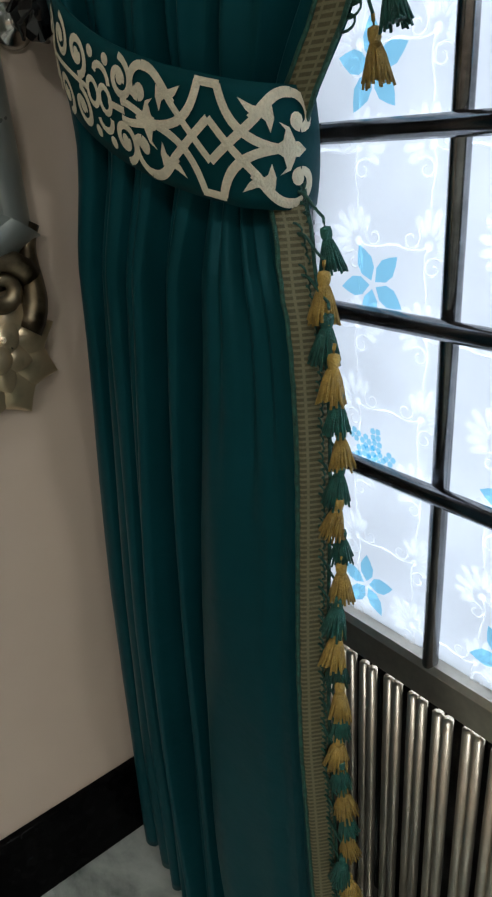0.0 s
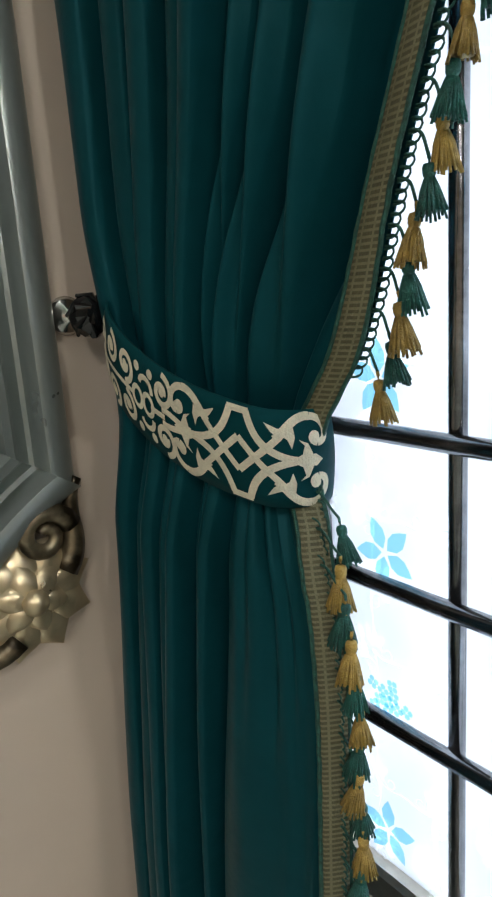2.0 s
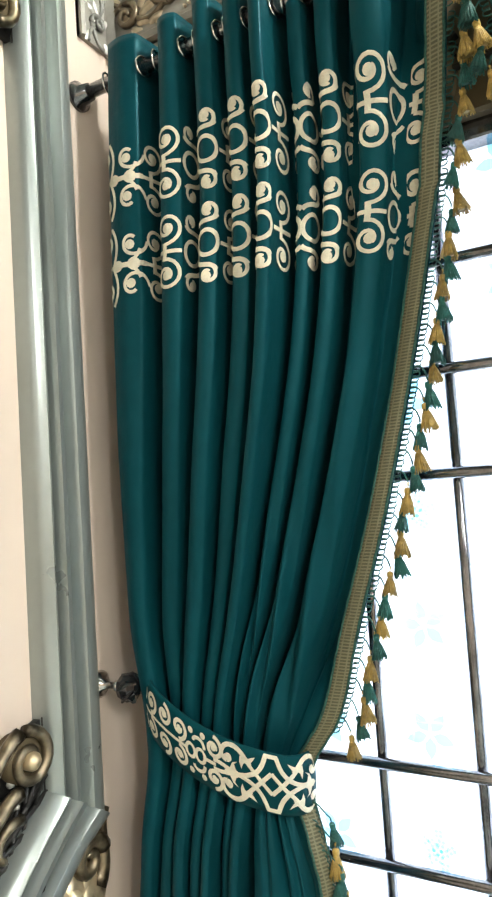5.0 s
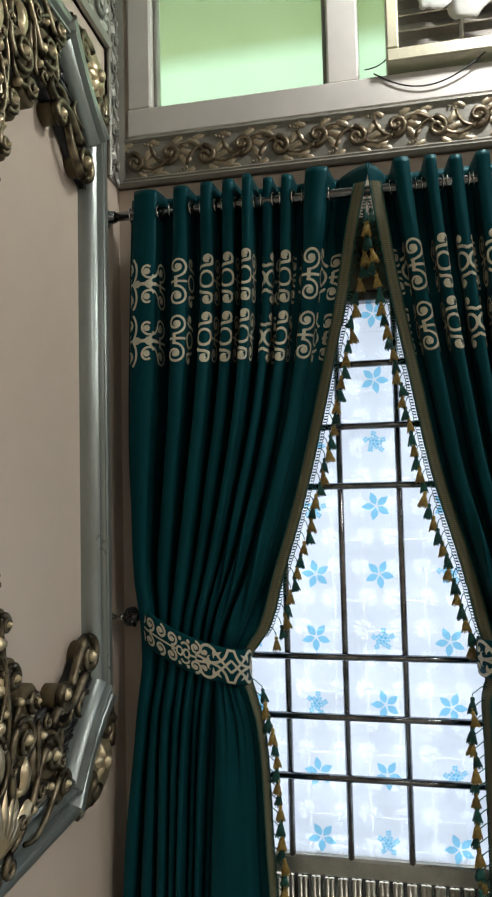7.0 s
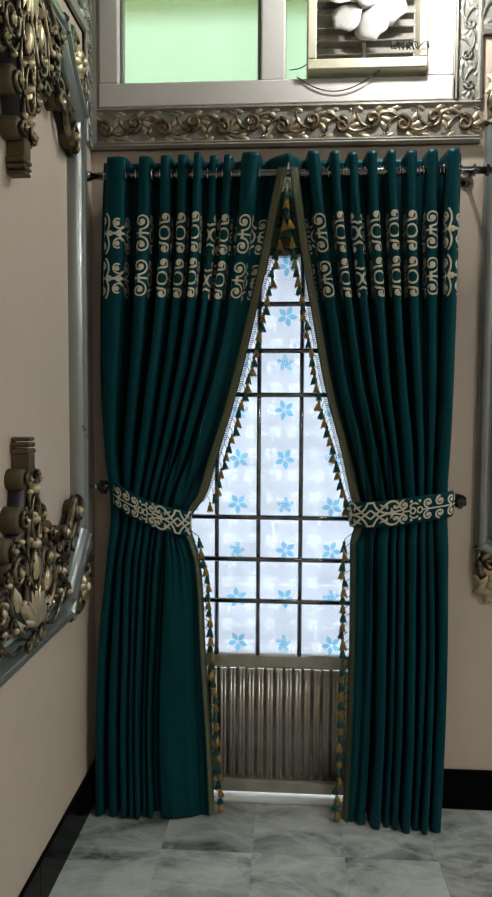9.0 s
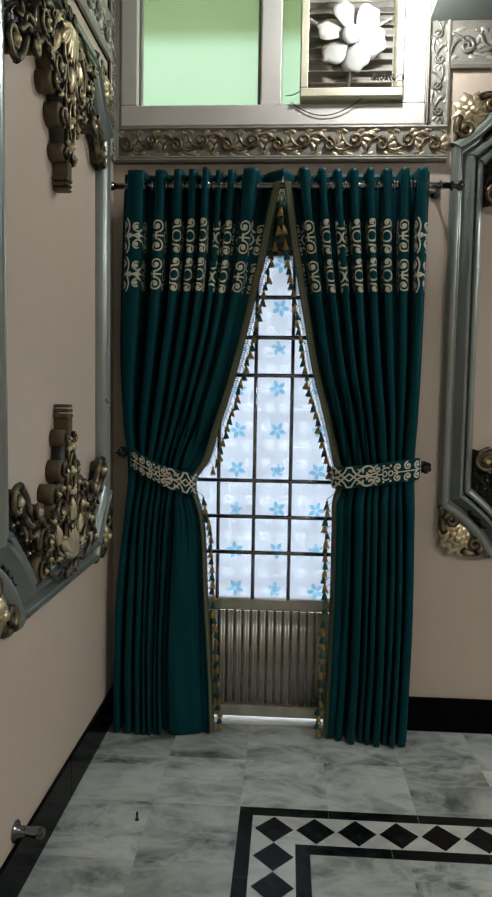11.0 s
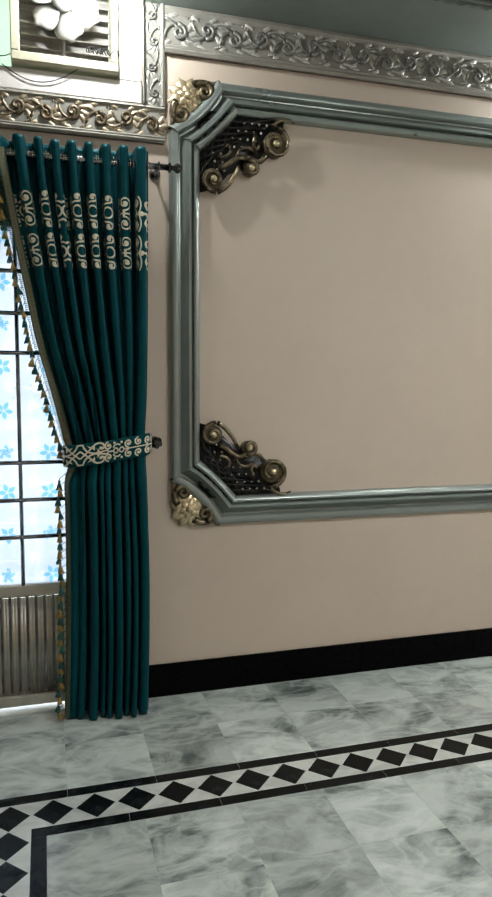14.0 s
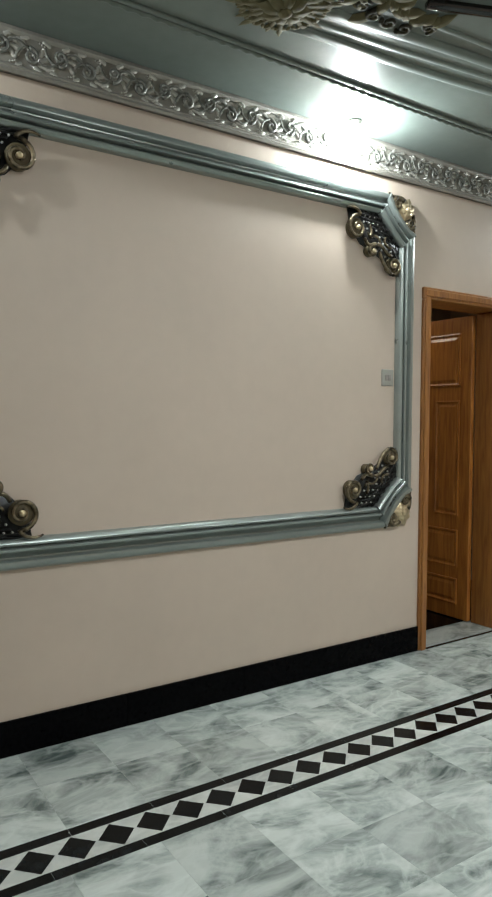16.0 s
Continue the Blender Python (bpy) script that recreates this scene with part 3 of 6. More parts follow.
# ---- ceiling ----
bm = bmesh.new()
add_box(bm, (1.29, -0.36, 2.95), (7.2, 0, 3.5))
add_box(bm, (0, -5.0, 2.965), (7.2, -0.36, 3.5))
add_box(bm, (0, -0.36, 3.34), (1.29, 0, 3.5))
ceil = tagged(part("ceiling", bm, M["ceiling"]), "grey-green painted plaster ceiling with a flat cove strip", "ceiling", kind="structure")
bm = bmesh.new()
add_tube(bm, [(0.0 + 0.02 * i, -0.365 + 0.003 * math.sin(i * 2.1), 2.955 + 0.004 * math.cos(i * 2.1)) for i in range(360)], 0.011, 6)
add_box(bm, (0, -0.40, 2.952), (7.2, -0.378, 2.968), 0.004)
tagged(part("ceiling_trim", bm, M["ceiling"], smooth=True), "thin twisted rope moulding along the ceiling cove", "moulding", kind="structure")

# ---- frames of large panels ----
PROFILE = [(0.0, 0.0), (0.0, 0.018), (0.004, 0.025), (0.012, 0.031), (0.024, 0.034), (0.034, 0.032), (0.041, 0.023), (0.043, 0.005), (0.049, 0.004), (0.056, 0.012), (0.066, 0.022),
           (0.073, 0.036), (0.078, 0.046), (0.088, 0.048), (0.092, 0.040), (0.0935, 0.014), (0.0995, 0.012), (0.102, 0.038), (0.110, 0.043), (0.120, 0.038), (0.128, 0.026), (0.130, 0.0)]


def crisp(ob, degrees=32):
    ob.data.set_sharp_from_angle(angle=radians(degrees))
    return ob


def panel_frame(m, W, H, label, corner=0.205):
    """A rectangular moulding W x H with cut, slightly bowed corners mitred to the rails; origin at its lower left outer corner."""
    th = empty("panel_frame", m, label, "wall panel", "panel frames")
    c, t, bow = corner, 0.66, 0.026
    # straight rails: a run along the local axis e from the corner o, the profile reaching inwards along f
    rails = (((0, 0), (1, 0), (0, 1), W), ((W, 0), (0, 1), (-1, 0), H), ((W, H), (-1, 0), (0, -1), W), ((0, H), (0, -1), (1, 0), H))
    for o, e, f, ln in rails:
        bm = bmesh.new()
        rings = []
        for end in (0, 1):
            ring = []
            for u, h in PROFILE:
                s = c + t * u
                s = s if end == 0 else ln - s
                ring.append(bm.verts.new((o[0] + e[0] * s + f[0] * u, o[1] + e[1] * s + f[1] * u, h)))
            rings.append(ring)
        for k in range(len(PROFILE) - 1):
            bm.faces.new((rings[0][k], rings[1][k], rings[1][k + 1], rings[0][k + 1]))
        bm.faces.new(rings[0])
        bm.faces.new(rings[1][::-1])
        crisp(part("moulding", bm, M["silver"], th, smooth=True))
    for cx, cy, sx, sy in ((0, 0, 1, 1), (W, 0, -1, 1), (W, H, -1, -1), (0, H, 1, -1)):
        bm = bmesh.new()
        rings = []
        for i in range(13):
            q = i / 12
            ring = []
            for u, h in PROFILE:
                u2 = u * 1.06 - 0.006
                a = c + t * u2
                x, y = u2 + (a - u2) * q, a + (u2 - a) * q
                b = 4 * q * (1 - q) * (bow - 0.17 * u2) * 0.7071
                ring.append(bm.verts.new((cx + sx * (x + b), cy + sy * (y + b), h * 1.28)))
            rings.append(ring)
        for r0, r1 in zip(rings, rings[1:]):
            for k in range(len(PROFILE) - 1):
                q4 = (r0[k], r1[k], r1[k + 1], r0[k + 1])
                bm.faces.new(q4 if sx * sy > 0 else q4[::-1])
        bm.faces.new(rings[0] if sx * sy > 0 else rings[0][::-1])
        bm.faces.new(rings[-1][::-1] if sx * sy > 0 else rings[-1])
        crisp(part("corner_moulding", bm, M["silver"], th, smooth=True))
    return th


# ---- curtains ----
UNITS = 8.6          # folds across one curtain, and the flat leading strip


def lerp_table(tab, z):
    if z <= tab[0][0]:
        return tab[0][1]
    for (z0, v0), (z1, v1) in zip(tab, tab[1:]):
        if z <= z1:
            f = (z - z0) / (z1 - z0)
            f = f * f * (3 - 2 * f) * 0.5 + f * 0.5
            return v0 + (v1 - v0) * f
    return tab[-1][1]


def pchip(xs, ys, x):
    if x <= xs[0]:
        return ys[0]
    for i in range(len(xs) - 1):
        if x <= xs[i + 1]:
            h = xs[i + 1] - xs[i]
            d = (ys[i + 1] - ys[i]) / h
            dl = (ys[i] - ys[i - 1]) / (xs[i] - xs[i - 1]) if i > 0 else d
            dr = (ys[i + 2] - ys[i + 1]) / (xs[i + 2] - xs[i + 1]) if i + 2 < len(xs) else d
            m0, m1 = (d + dl) / 2, (d + dr) / 2
            t = (x - xs[i]) / h
            return (ys[i] * (2 * t ** 3 - 3 * t * t + 1) + m0 * h * (t ** 3 - 2 * t * t + t) + ys[i + 1] * (3 * t * t - 2 * t ** 3) + m1 * h * (t ** 3 - t * t))
    return ys[-1]


class Drape:
    """The cloth of one curtain: eight rounded folds and a flat leading strip. point(a, z): fold a runs from
    the fixed edge (0) to the last valley (8), then on to the leading edge (UNITS)."""

    def __init__(self, levels, front, back, sign, seed):
        self.levels, self.front, self.back, self.sign, self.seed = levels, front, back, sign, seed
        self.zs = [z for z, _ in levels]
        self.cache = {}
        rnd = random.Random(seed)
        self.deep = [rnd.uniform(0.7, 1.25) for _ in range(8)]
        self.skew = [rnd.uniform(-0.22, 0.28) for _ in range(8)]
        self.set = [rnd.uniform(-0.010, 0.012) for _ in range(8)]

    def bounds(self, z):
        k = round(z, 4)
        if k not in self.cache:
            self.cache[k] = [pchip(self.zs, [row[i] for _, row in self.levels], k) for i in range(10)]
        return self.cache[k]

    def point(self, a, z):
        b = self.bounds(z)
        span = b[9] - b[0]
        tied = math.exp(-((z - 1.08) / 0.15) ** 2)
        high = min(1, max(0, (z - 1.15) / 0.6))
        yf, yb = lerp_table(self.front, z), lerp_table(self.back, z)
        valley = (0.068 + 0.014 * high) * (1 - 0.55 * tied)
        gap = (0.15 + 0.12 * high) * (1 - 0.5 * tied)
        if a <= 8:
            i = min(7, max(0, int(a)))
            t = a - i
            w = b[i + 1] - b[i]
            s = t + self.skew[i] * t * (1 - t)
            drift = 0.05 * noise.noise(Vector((i * 2.7, z * 1.6, self.seed)))
            s = min(1, max(0, s + drift * 4 * s * (1 - s)))
            x = b[i] + w * s
            e = min(gap * 0.5 * self.deep[i], 0.011 / abs(w))
            q = abs(s - 0.5)
            v = min(1, max(0, (q - (0.36 - e)) / 0.14))
            d = valley * self.deep[i] * (1 - 0.3 * max(0, abs(w) - 0.07) / 0.07)
            if i == 7 and s > 0.5:
                d *= 0.15 + 0.85 * min(1, max(0, (z - 1.0) / 0.25))
            crest = 1 - v * v * (3 - 2 * v) - min(0.30, abs(w) * 0.30 / d) * min(1, q / 0.42) ** 2
            if i == 0 and t < 0.5:
                crest = 1 - (1 - crest) * 0.6
            u = (x - b[0]) / span
            rise = self.set[i] + 0.016 * noise.noise(Vector((i * 5.1, z * 1.3, self.seed + 4)))
            y = yf + (yb - yf) * max(0, min(1.05, u)) ** 2.6 + rise + d * (1 - crest)
            if i == 7 and z < 1.05:
                # soft pleats pressed by the tie run out into the wide lower panel
                f = max(0, 1 - (1.05 - z) / 0.34)
                for c, wd, dp in ((0.63, 0.045, 0.022), (0.80, 0.03, 0.014), (0.40, 0.05, 0.010)):
                    y += dp * f * math.exp(-((s - c - 0.10 * (1.05 - z)) / wd) ** 2)
                y += 0.014 * (1 - f) * noise.noise(Vector((s * 2.4 + z * 0.8, z * 2.6, self.seed + 2))) * math.sin(math.pi * s)
            if i in (5, 6, 7) and z > 1.08:
                # slack near the tie: the last folds sag into slanting creases
                g = math.exp(-((z - 1.27) / 0.17) ** 2)
                y += 0.010 * g * math.sin(9 * s + (z - 1.1) * 26 + i) * math.sin(math.pi * s)
        else:
            f = (a - 8.0) / (UNITS - 8.0)
            x = b[8] + (b[9] - b[8]) * f
            yv = yf + (yb - yf) * ((b[8] - b[0]) / span) ** 2.6 + valley * self.deep[7] * (0.15 + 0.85 * min(1, max(0, (z - 1.0) / 0.25)))
            y = yv + (yb - yv) * f ** 0.8 - 0.006 * math.sin(math.pi * f)
            y += 0.0025 * noise.noise(Vector((f * 2, z * 14, self.seed + 7))) * (1 - f)
        y += 0.0035 * noise.noise(Vector((a * 1.1, z * 3.1, self.seed + 9)))
        y = min(y, -0.018 - 0.034 * min(1, max(0, (z - 1.93) / 0.08)))
        return Vector((x, y, z))

    def on(self, a, z, lift=0.0):
        p = self.point(a, z)
        if not lift:
            return p
        du = self.point(min(UNITS, a + 0.02), z) - self.point(a - 0.02, z)
        dz = self.point(a, z + 0.004) - self.point(a, z - 0.004)
        n = du.cross(dz).normalized() * self.sign
        return p + n * lift


def even_levels(outer, lead, top, low):
    """Fold valleys as shares of the width, passing from low to top shares above the tie."""
    rows = []
    for z in (0.0, 0.3, 0.6, 0.9, 1.0, 1.09, 1.18, 1.35, 1.55, 1.8, 2.05, 2.2, 2.34):
        f = min(1, max(0, (z - 1.15) / 0.6))
        f = f * f * (3 - 2 * f)
        xo, xl = lerp_table(outer, z), lerp_table(lead, z)
        rows.append((z, [xo + (xl - xo) * (lo + (hi - lo) * f) + (0.007 * noise.noise(Vector((k * 3.7, z * 1.8, 6.0))) if 0 < k < 9 else 0) for k, (hi, lo) in enumerate(zip(top, low))]))
    return rows


LEFT = Drape(levels=[(0.0, [0.028, 0.076, 0.128, 0.160, 0.185, 0.207, 0.228, 0.25, 0.412, 0.455]),
                     (0.3, [0.030, 0.077, 0.126, 0.158, 0.182, 0.202, 0.222, 0.242, 0.400, 0.441]),
                     (0.6, [0.038, 0.086, 0.133, 0.164, 0.188, 0.209, 0.230, 0.250, 0.388, 0.420]),
                     (0.92, [0.072, 0.110, 0.142, 0.172, 0.199, 0.222, 0.244, 0.267, 0.372, 0.396]),
                     (1.07, [0.086, 0.128, 0.160, 0.190, 0.215, 0.237, 0.258, 0.283, 0.328, 0.364]),
                     (1.16, [0.084, 0.133, 0.165, 0.198, 0.228, 0.252, 0.276, 0.306, 0.362, 0.420]),
                     (1.3, [0.064, 0.125, 0.180, 0.226, 0.261, 0.292, 0.321, 0.359, 0.418, 0.466]),
                     (1.5, [0.050, 0.138, 0.206, 0.257, 0.303, 0.341, 0.376, 0.418, 0.480, 0.527]),
                     (1.75, [0.048, 0.158, 0.236, 0.293, 0.344, 0.389, 0.430, 0.475, 0.544, 0.588]),
                     (2.05, [0.056, 0.172, 0.257, 0.319, 0.372, 0.421, 0.467, 0.515, 0.600, 0.655]),
                     (2.34, [0.064, 0.178, 0.262, 0.325, 0.380, 0.432, 0.482, 0.535, 0.640, 0.722])],
             front=[(0.0, -0.168), (0.5, -0.160), (0.95, -0.140), (1.08, -0.122), (1.3, -0.136), (1.6, -0.144), (2.0, -0.142), (2.34, -0.138)],
             back=[(0.0, -0.118), (0.5, -0.110), (0.95, -0.078), (1.08, -0.048), (1.25, -0.052), (1.5, -0.040), (1.75, -0.026), (1.97, -0.026), (2.05, -0.050), (2.2, -0.122), (2.34, -0.136)],
             sign=1, seed=3.1)
RIGHT = Drape(levels=even_levels(outer=[(0, 1.272), (0.48, 1.285), (0.9, 1.277), (1.15, 1.268), (1.4, 1.28), (1.66, 1.288), (2.34, 1.296)],
                                 lead=[(0, 0.937), (0.47, 0.954), (1.0, 0.957), (1.10, 0.972), (1.20, 0.942), (1.54, 0.850), (1.85, 0.795), (2.15, 0.738), (2.25, 0.722), (2.34, 0.712)],
                                 top=[0, 0.115, 0.232, 0.352, 0.463, 0.57, 0.682, 0.79, 0.925, 1.0], low=[0, 0.14, 0.235, 0.32, 0.455, 0.54, 0.62, 0.775, 0.90, 1.0]),
              front=[(0.0, -0.175), (0.5, -0.165), (0.95, -0.158), (1.09, -0.140), (1.3, -0.145), (2.0, -0.138), (2.34, -0.138)],
              back=[(0.0, -0.120), (0.5, -0.110), (0.95, -0.085), (1.09, -0.045), (1.25, -0.050), (1.5, -0.045), (2.0, -0.060), (2.2, -0.122), (2.34, -0.136)],
              sign=-1, seed=8.4)


def tassel_mesh(mat):
    bm = bmesh.new()
    random.seed(5)
    add_tube(bm, [(0, 0, 0.0), (0.0006, 0, -0.004), (0, 0, -0.008)], 0.0014, 6)
    add_lathe(bm, [(0.001, -0.007), (0.0042, -0.008), (0.0050, -0.011), (0.0047, -0.015), (0.0038, -0.017), (0.0046, -0.019), (0.0050, -0.021)][::-1], 12)
    n = 26
    for k in range(n):
        a = k * math.tau / n + random.uniform(-0.1, 0.1)
        r1 = random.uniform(0.0090, 0.0118)
        z1 = -0.043 + random.uniform(-0.003, 0.003)
        ca, sa = math.cos(a), math.sin(a)
        add_tube(bm, [(0.0035 * ca, 0.0035 * sa, -0.018), (0.0062 * ca, 0.0062 * sa, -0.026), (r1 * ca, r1 * sa, z1)], [0.0009, 0.0013, 0.0010], 5)
    add_lathe(bm, [(0.0085, -0.040), (0.0055, -0.024), (0.003, -0.018)], 12)
    ob = part("tassel", bm, mat, smooth=True)
    return ob


TASSEL = {}


def applique_fold(bm, dr, i, kind, z0, h):
    """The stretch of the scroll pattern on fold i: kind stands on the crest, its neighbours in the repeat on both flanks."""
    W = 0.0060
    base, half = (i + 0.5, 1.0) if i < 8 else (8.15, 0.28)
    # lengths measured along the cloth, from the crest to both sides
    steps = [base + half * (k / 60 - 0.5) for k in range(61)]
    places = [dr.point(a, z0 + h / 2) for a in steps]
    run = [0.0]
    for p, q in zip(places, places[1:]):
        run.append(run[-1] + (q - p).length)
    mid = run[30]

    def s(x, y, lift):
        want = min(run[59], max(run[1], mid + dr.sign * x))
        k = next(j for j in range(60) if run[j + 1] >= want)
        a = steps[k] + (steps[k + 1] - steps[k]) * (want - run[k]) / (run[k + 1] - run[k])
        return dr.on(a, z0 + y, lift)

    def rb(pts, w=W):
        ribbon(bm, s, pts, w, 0.0018)

    def spirals(c, q, r=0.029):
        for top in (0, 1):
            def fy(y):
                return h - y if top else y
            rb([(x, fy(y)) for x, y in spiral(c, 0.0345, r, 0.007, 100, -1.4 * q, 26)])
            blob(bm, s, c + q * 0.001, fy(0.035), 0.0085, 0.0019)
        rb([(c - q * 0.004, 0.060), (c - q * 0.003, h * 0.5), (c - q * 0.004, h - 0.060)], W * 1.5)
        rb([(c - q * 0.026, h * 0.5), (c + q * 0.026, h * 0.5)], W * 1.1)

    def ring(c, q):
        rb([(c + 0.0185 * math.cos(k * math.tau / 24), h * 0.5 + 0.0205 * math.sin(k * math.tau / 24)) for k in range(25)], W * 1.15)
        for top in (0, 1):
            def fy(y):
                return h - y if top else y
            rb([(x, fy(y)) for x, y in bez((c - q * 0.020, 0.046), (c - q * 0.010, 0.034), (c + q * 0.008, 0.044), (c + q * 0.017, 0.030), 9)], W * 1.25)
            rb([(x, fy(y)) for x, y in spiral(c + q * 0.002, 0.0225, 0.0165, 0.005, 70, -1.05 * q, 18)], W * 1.05)
            blob(bm, s, c + q * 0.001, fy(0.020), 0.0072, 0.0019)

    def fleur(c, q):
        for top in (0, 1):
            def fy(y):
                return h - y if top else y
            rb([(x, fy(y)) for x, y in spiral(c + q * 0.012, 0.036, 0.030, 0.008, 180 if q < 0 else 0, 0.85 * q, 24)])
            blob(bm, s, c + q * 0.008, fy(0.041), 0.0088, 0.0019)
            rb([(x, fy(y)) for x, y in bez((c - q * 0.030, 0.006), (c - q * 0.014, 0.030), (c - q * 0.018, 0.052), (c - q * 0.030, h * 0.5), 10)])
            rb([(x, fy(y)) for x, y in bez((c + q * 0.004, h * 0.5), (c + q * 0.016, 0.066), (c + q * 0.022, 0.062), (c + q * 0.026, 0.050), 7)], W)
        rb([(c - q * 0.028, h * 0.5), (c + q * 0.038, h * 0.5)], W * 1.5)
        blob(bm, s, c - q * 0.018, h * 0.5, 0.0105, 0.0019)
        blob(bm, s, c + q * 0.014, h * 0.5, 0.0115, 0.0019)

    if kind == "fleur":
        fleur(0.012, 1)
        spirals(-0.034, -1, 0.024)
        spirals(0.072, 1)
    elif kind == "spiral":
        spirals(0.0, 1)
        ring(-0.052, 1)
        ring(0.052, -1)
    elif kind == "ring":
        ring(0.0, 1)
        spirals(-0.050, -1)
        spirals(0.050, 1)
    elif kind == "rings":
        ring(-0.020, -1)
        ring(0.020, 1)
        spirals(0.070, 1)
    else:
        spirals(0.0, 1, 0.026)


def curtain(dr, label):
    th = empty("curtain", pose(0, 0, 0), label, "curtain", "curtain pair")
    NA, NZ = 430, 170
    zt, zb = 2.335, 0.006
    verts, faces = [], []
    for j in range(NZ + 1):
        z = zb + (zt - zb) * j / NZ
        for i in range(NA + 1):
            p = dr.point(UNITS * i / NA, z)
            verts.append(p)
    for j in range(NZ):
        for i in range(NA):
            k = j * (NA + 1) + i
            q = (k, k + 1, k + NA + 2, k + NA + 1)
            faces.append(q if dr.sign > 0 else q[::-1])
    me = bpy.data.meshes.new("cloth")
    me.from_pydata(verts, [], faces)
    me.polygons.foreach_set("use_smooth", [True] * len(faces))
    me.materials.append(M["teal"])
    cl = new("cloth", me)
    cl.parent = th
    so = cl.modifiers.new("thick", "SOLIDIFY")
    so.thickness, so.offset = 0.0016, -1
    return th


curtain_l = curtain(LEFT, "dark teal satin curtain with cream applique, tied back near the corner")
curtain_r = curtain(RIGHT, "dark teal satin curtain with cream applique, tied back beside frame")

# ---- panel frames ----
frame_n = panel_frame(Matrix.Translation((1.394, 0, 0.774)) @ ON_NORTH, 2.73, 1.895, "long silver-green moulded wall panel frame with gilt carved corners")
frame_w = panel_frame(Matrix.Translation((0, -1.335, 0.785)) @ ON_WEST, 1.185, 1.895, "tall silver-green moulded wall panel frame with gilt carved crests")


# ---- floor ----
bm = bmesh.new()
add_box(bm, (-0.2, -5.2, -0.1), (7.4, 2.4, -0.0009))
floor = tagged(part("floor", bm, M["joint"]), "polished grey-white marble tile floor with a black diamond border", "floor", kind="structure")


def baseboard(x0, y0, x1, y1, step=0.61):
    """Black granite skirting from one point to another, in lengths with hairline joints."""
    d = Vector((x1 - x0, y1 - y0, 0))
    n = max(1, round(d.length / step))
    th = empty("baseboard", pose(0, 0, 0), "polished black granite skirting along the wall foot", "skirting", "skirting", "structure")
    u = d.normalized()
    side = Vector((u.y, -u.x, 0)) * 0.013
    for i in range(n):
        a = Vector((x0, y0, 0)) + d * (i / n) + u * 0.0008
        b = Vector((x0, y0, 0)) + d * ((i + 1) / n) - u * 0.0008
        bm = bmesh.new()
        lo = [min(a[k], b[k], (a + side)[k], (b + side)[k]) for k in range(3)]
        hi = [max(a[k], b[k], (a + side)[k], (b + side)[k]) for k in range(3)]
        add_box(bm, (lo[0], lo[1], 0.0), (hi[0], hi[1], 0.148), 0.0015)
        part("skirting_slab", bm, M["granite"], th)
    return th


baseboard(1.07, 0.0, 4.215, 0.0)
baseboard(5.035, 0.0, 7.2, 0.0)
baseboard(0.0, -5.0, 0.0, -0.002)


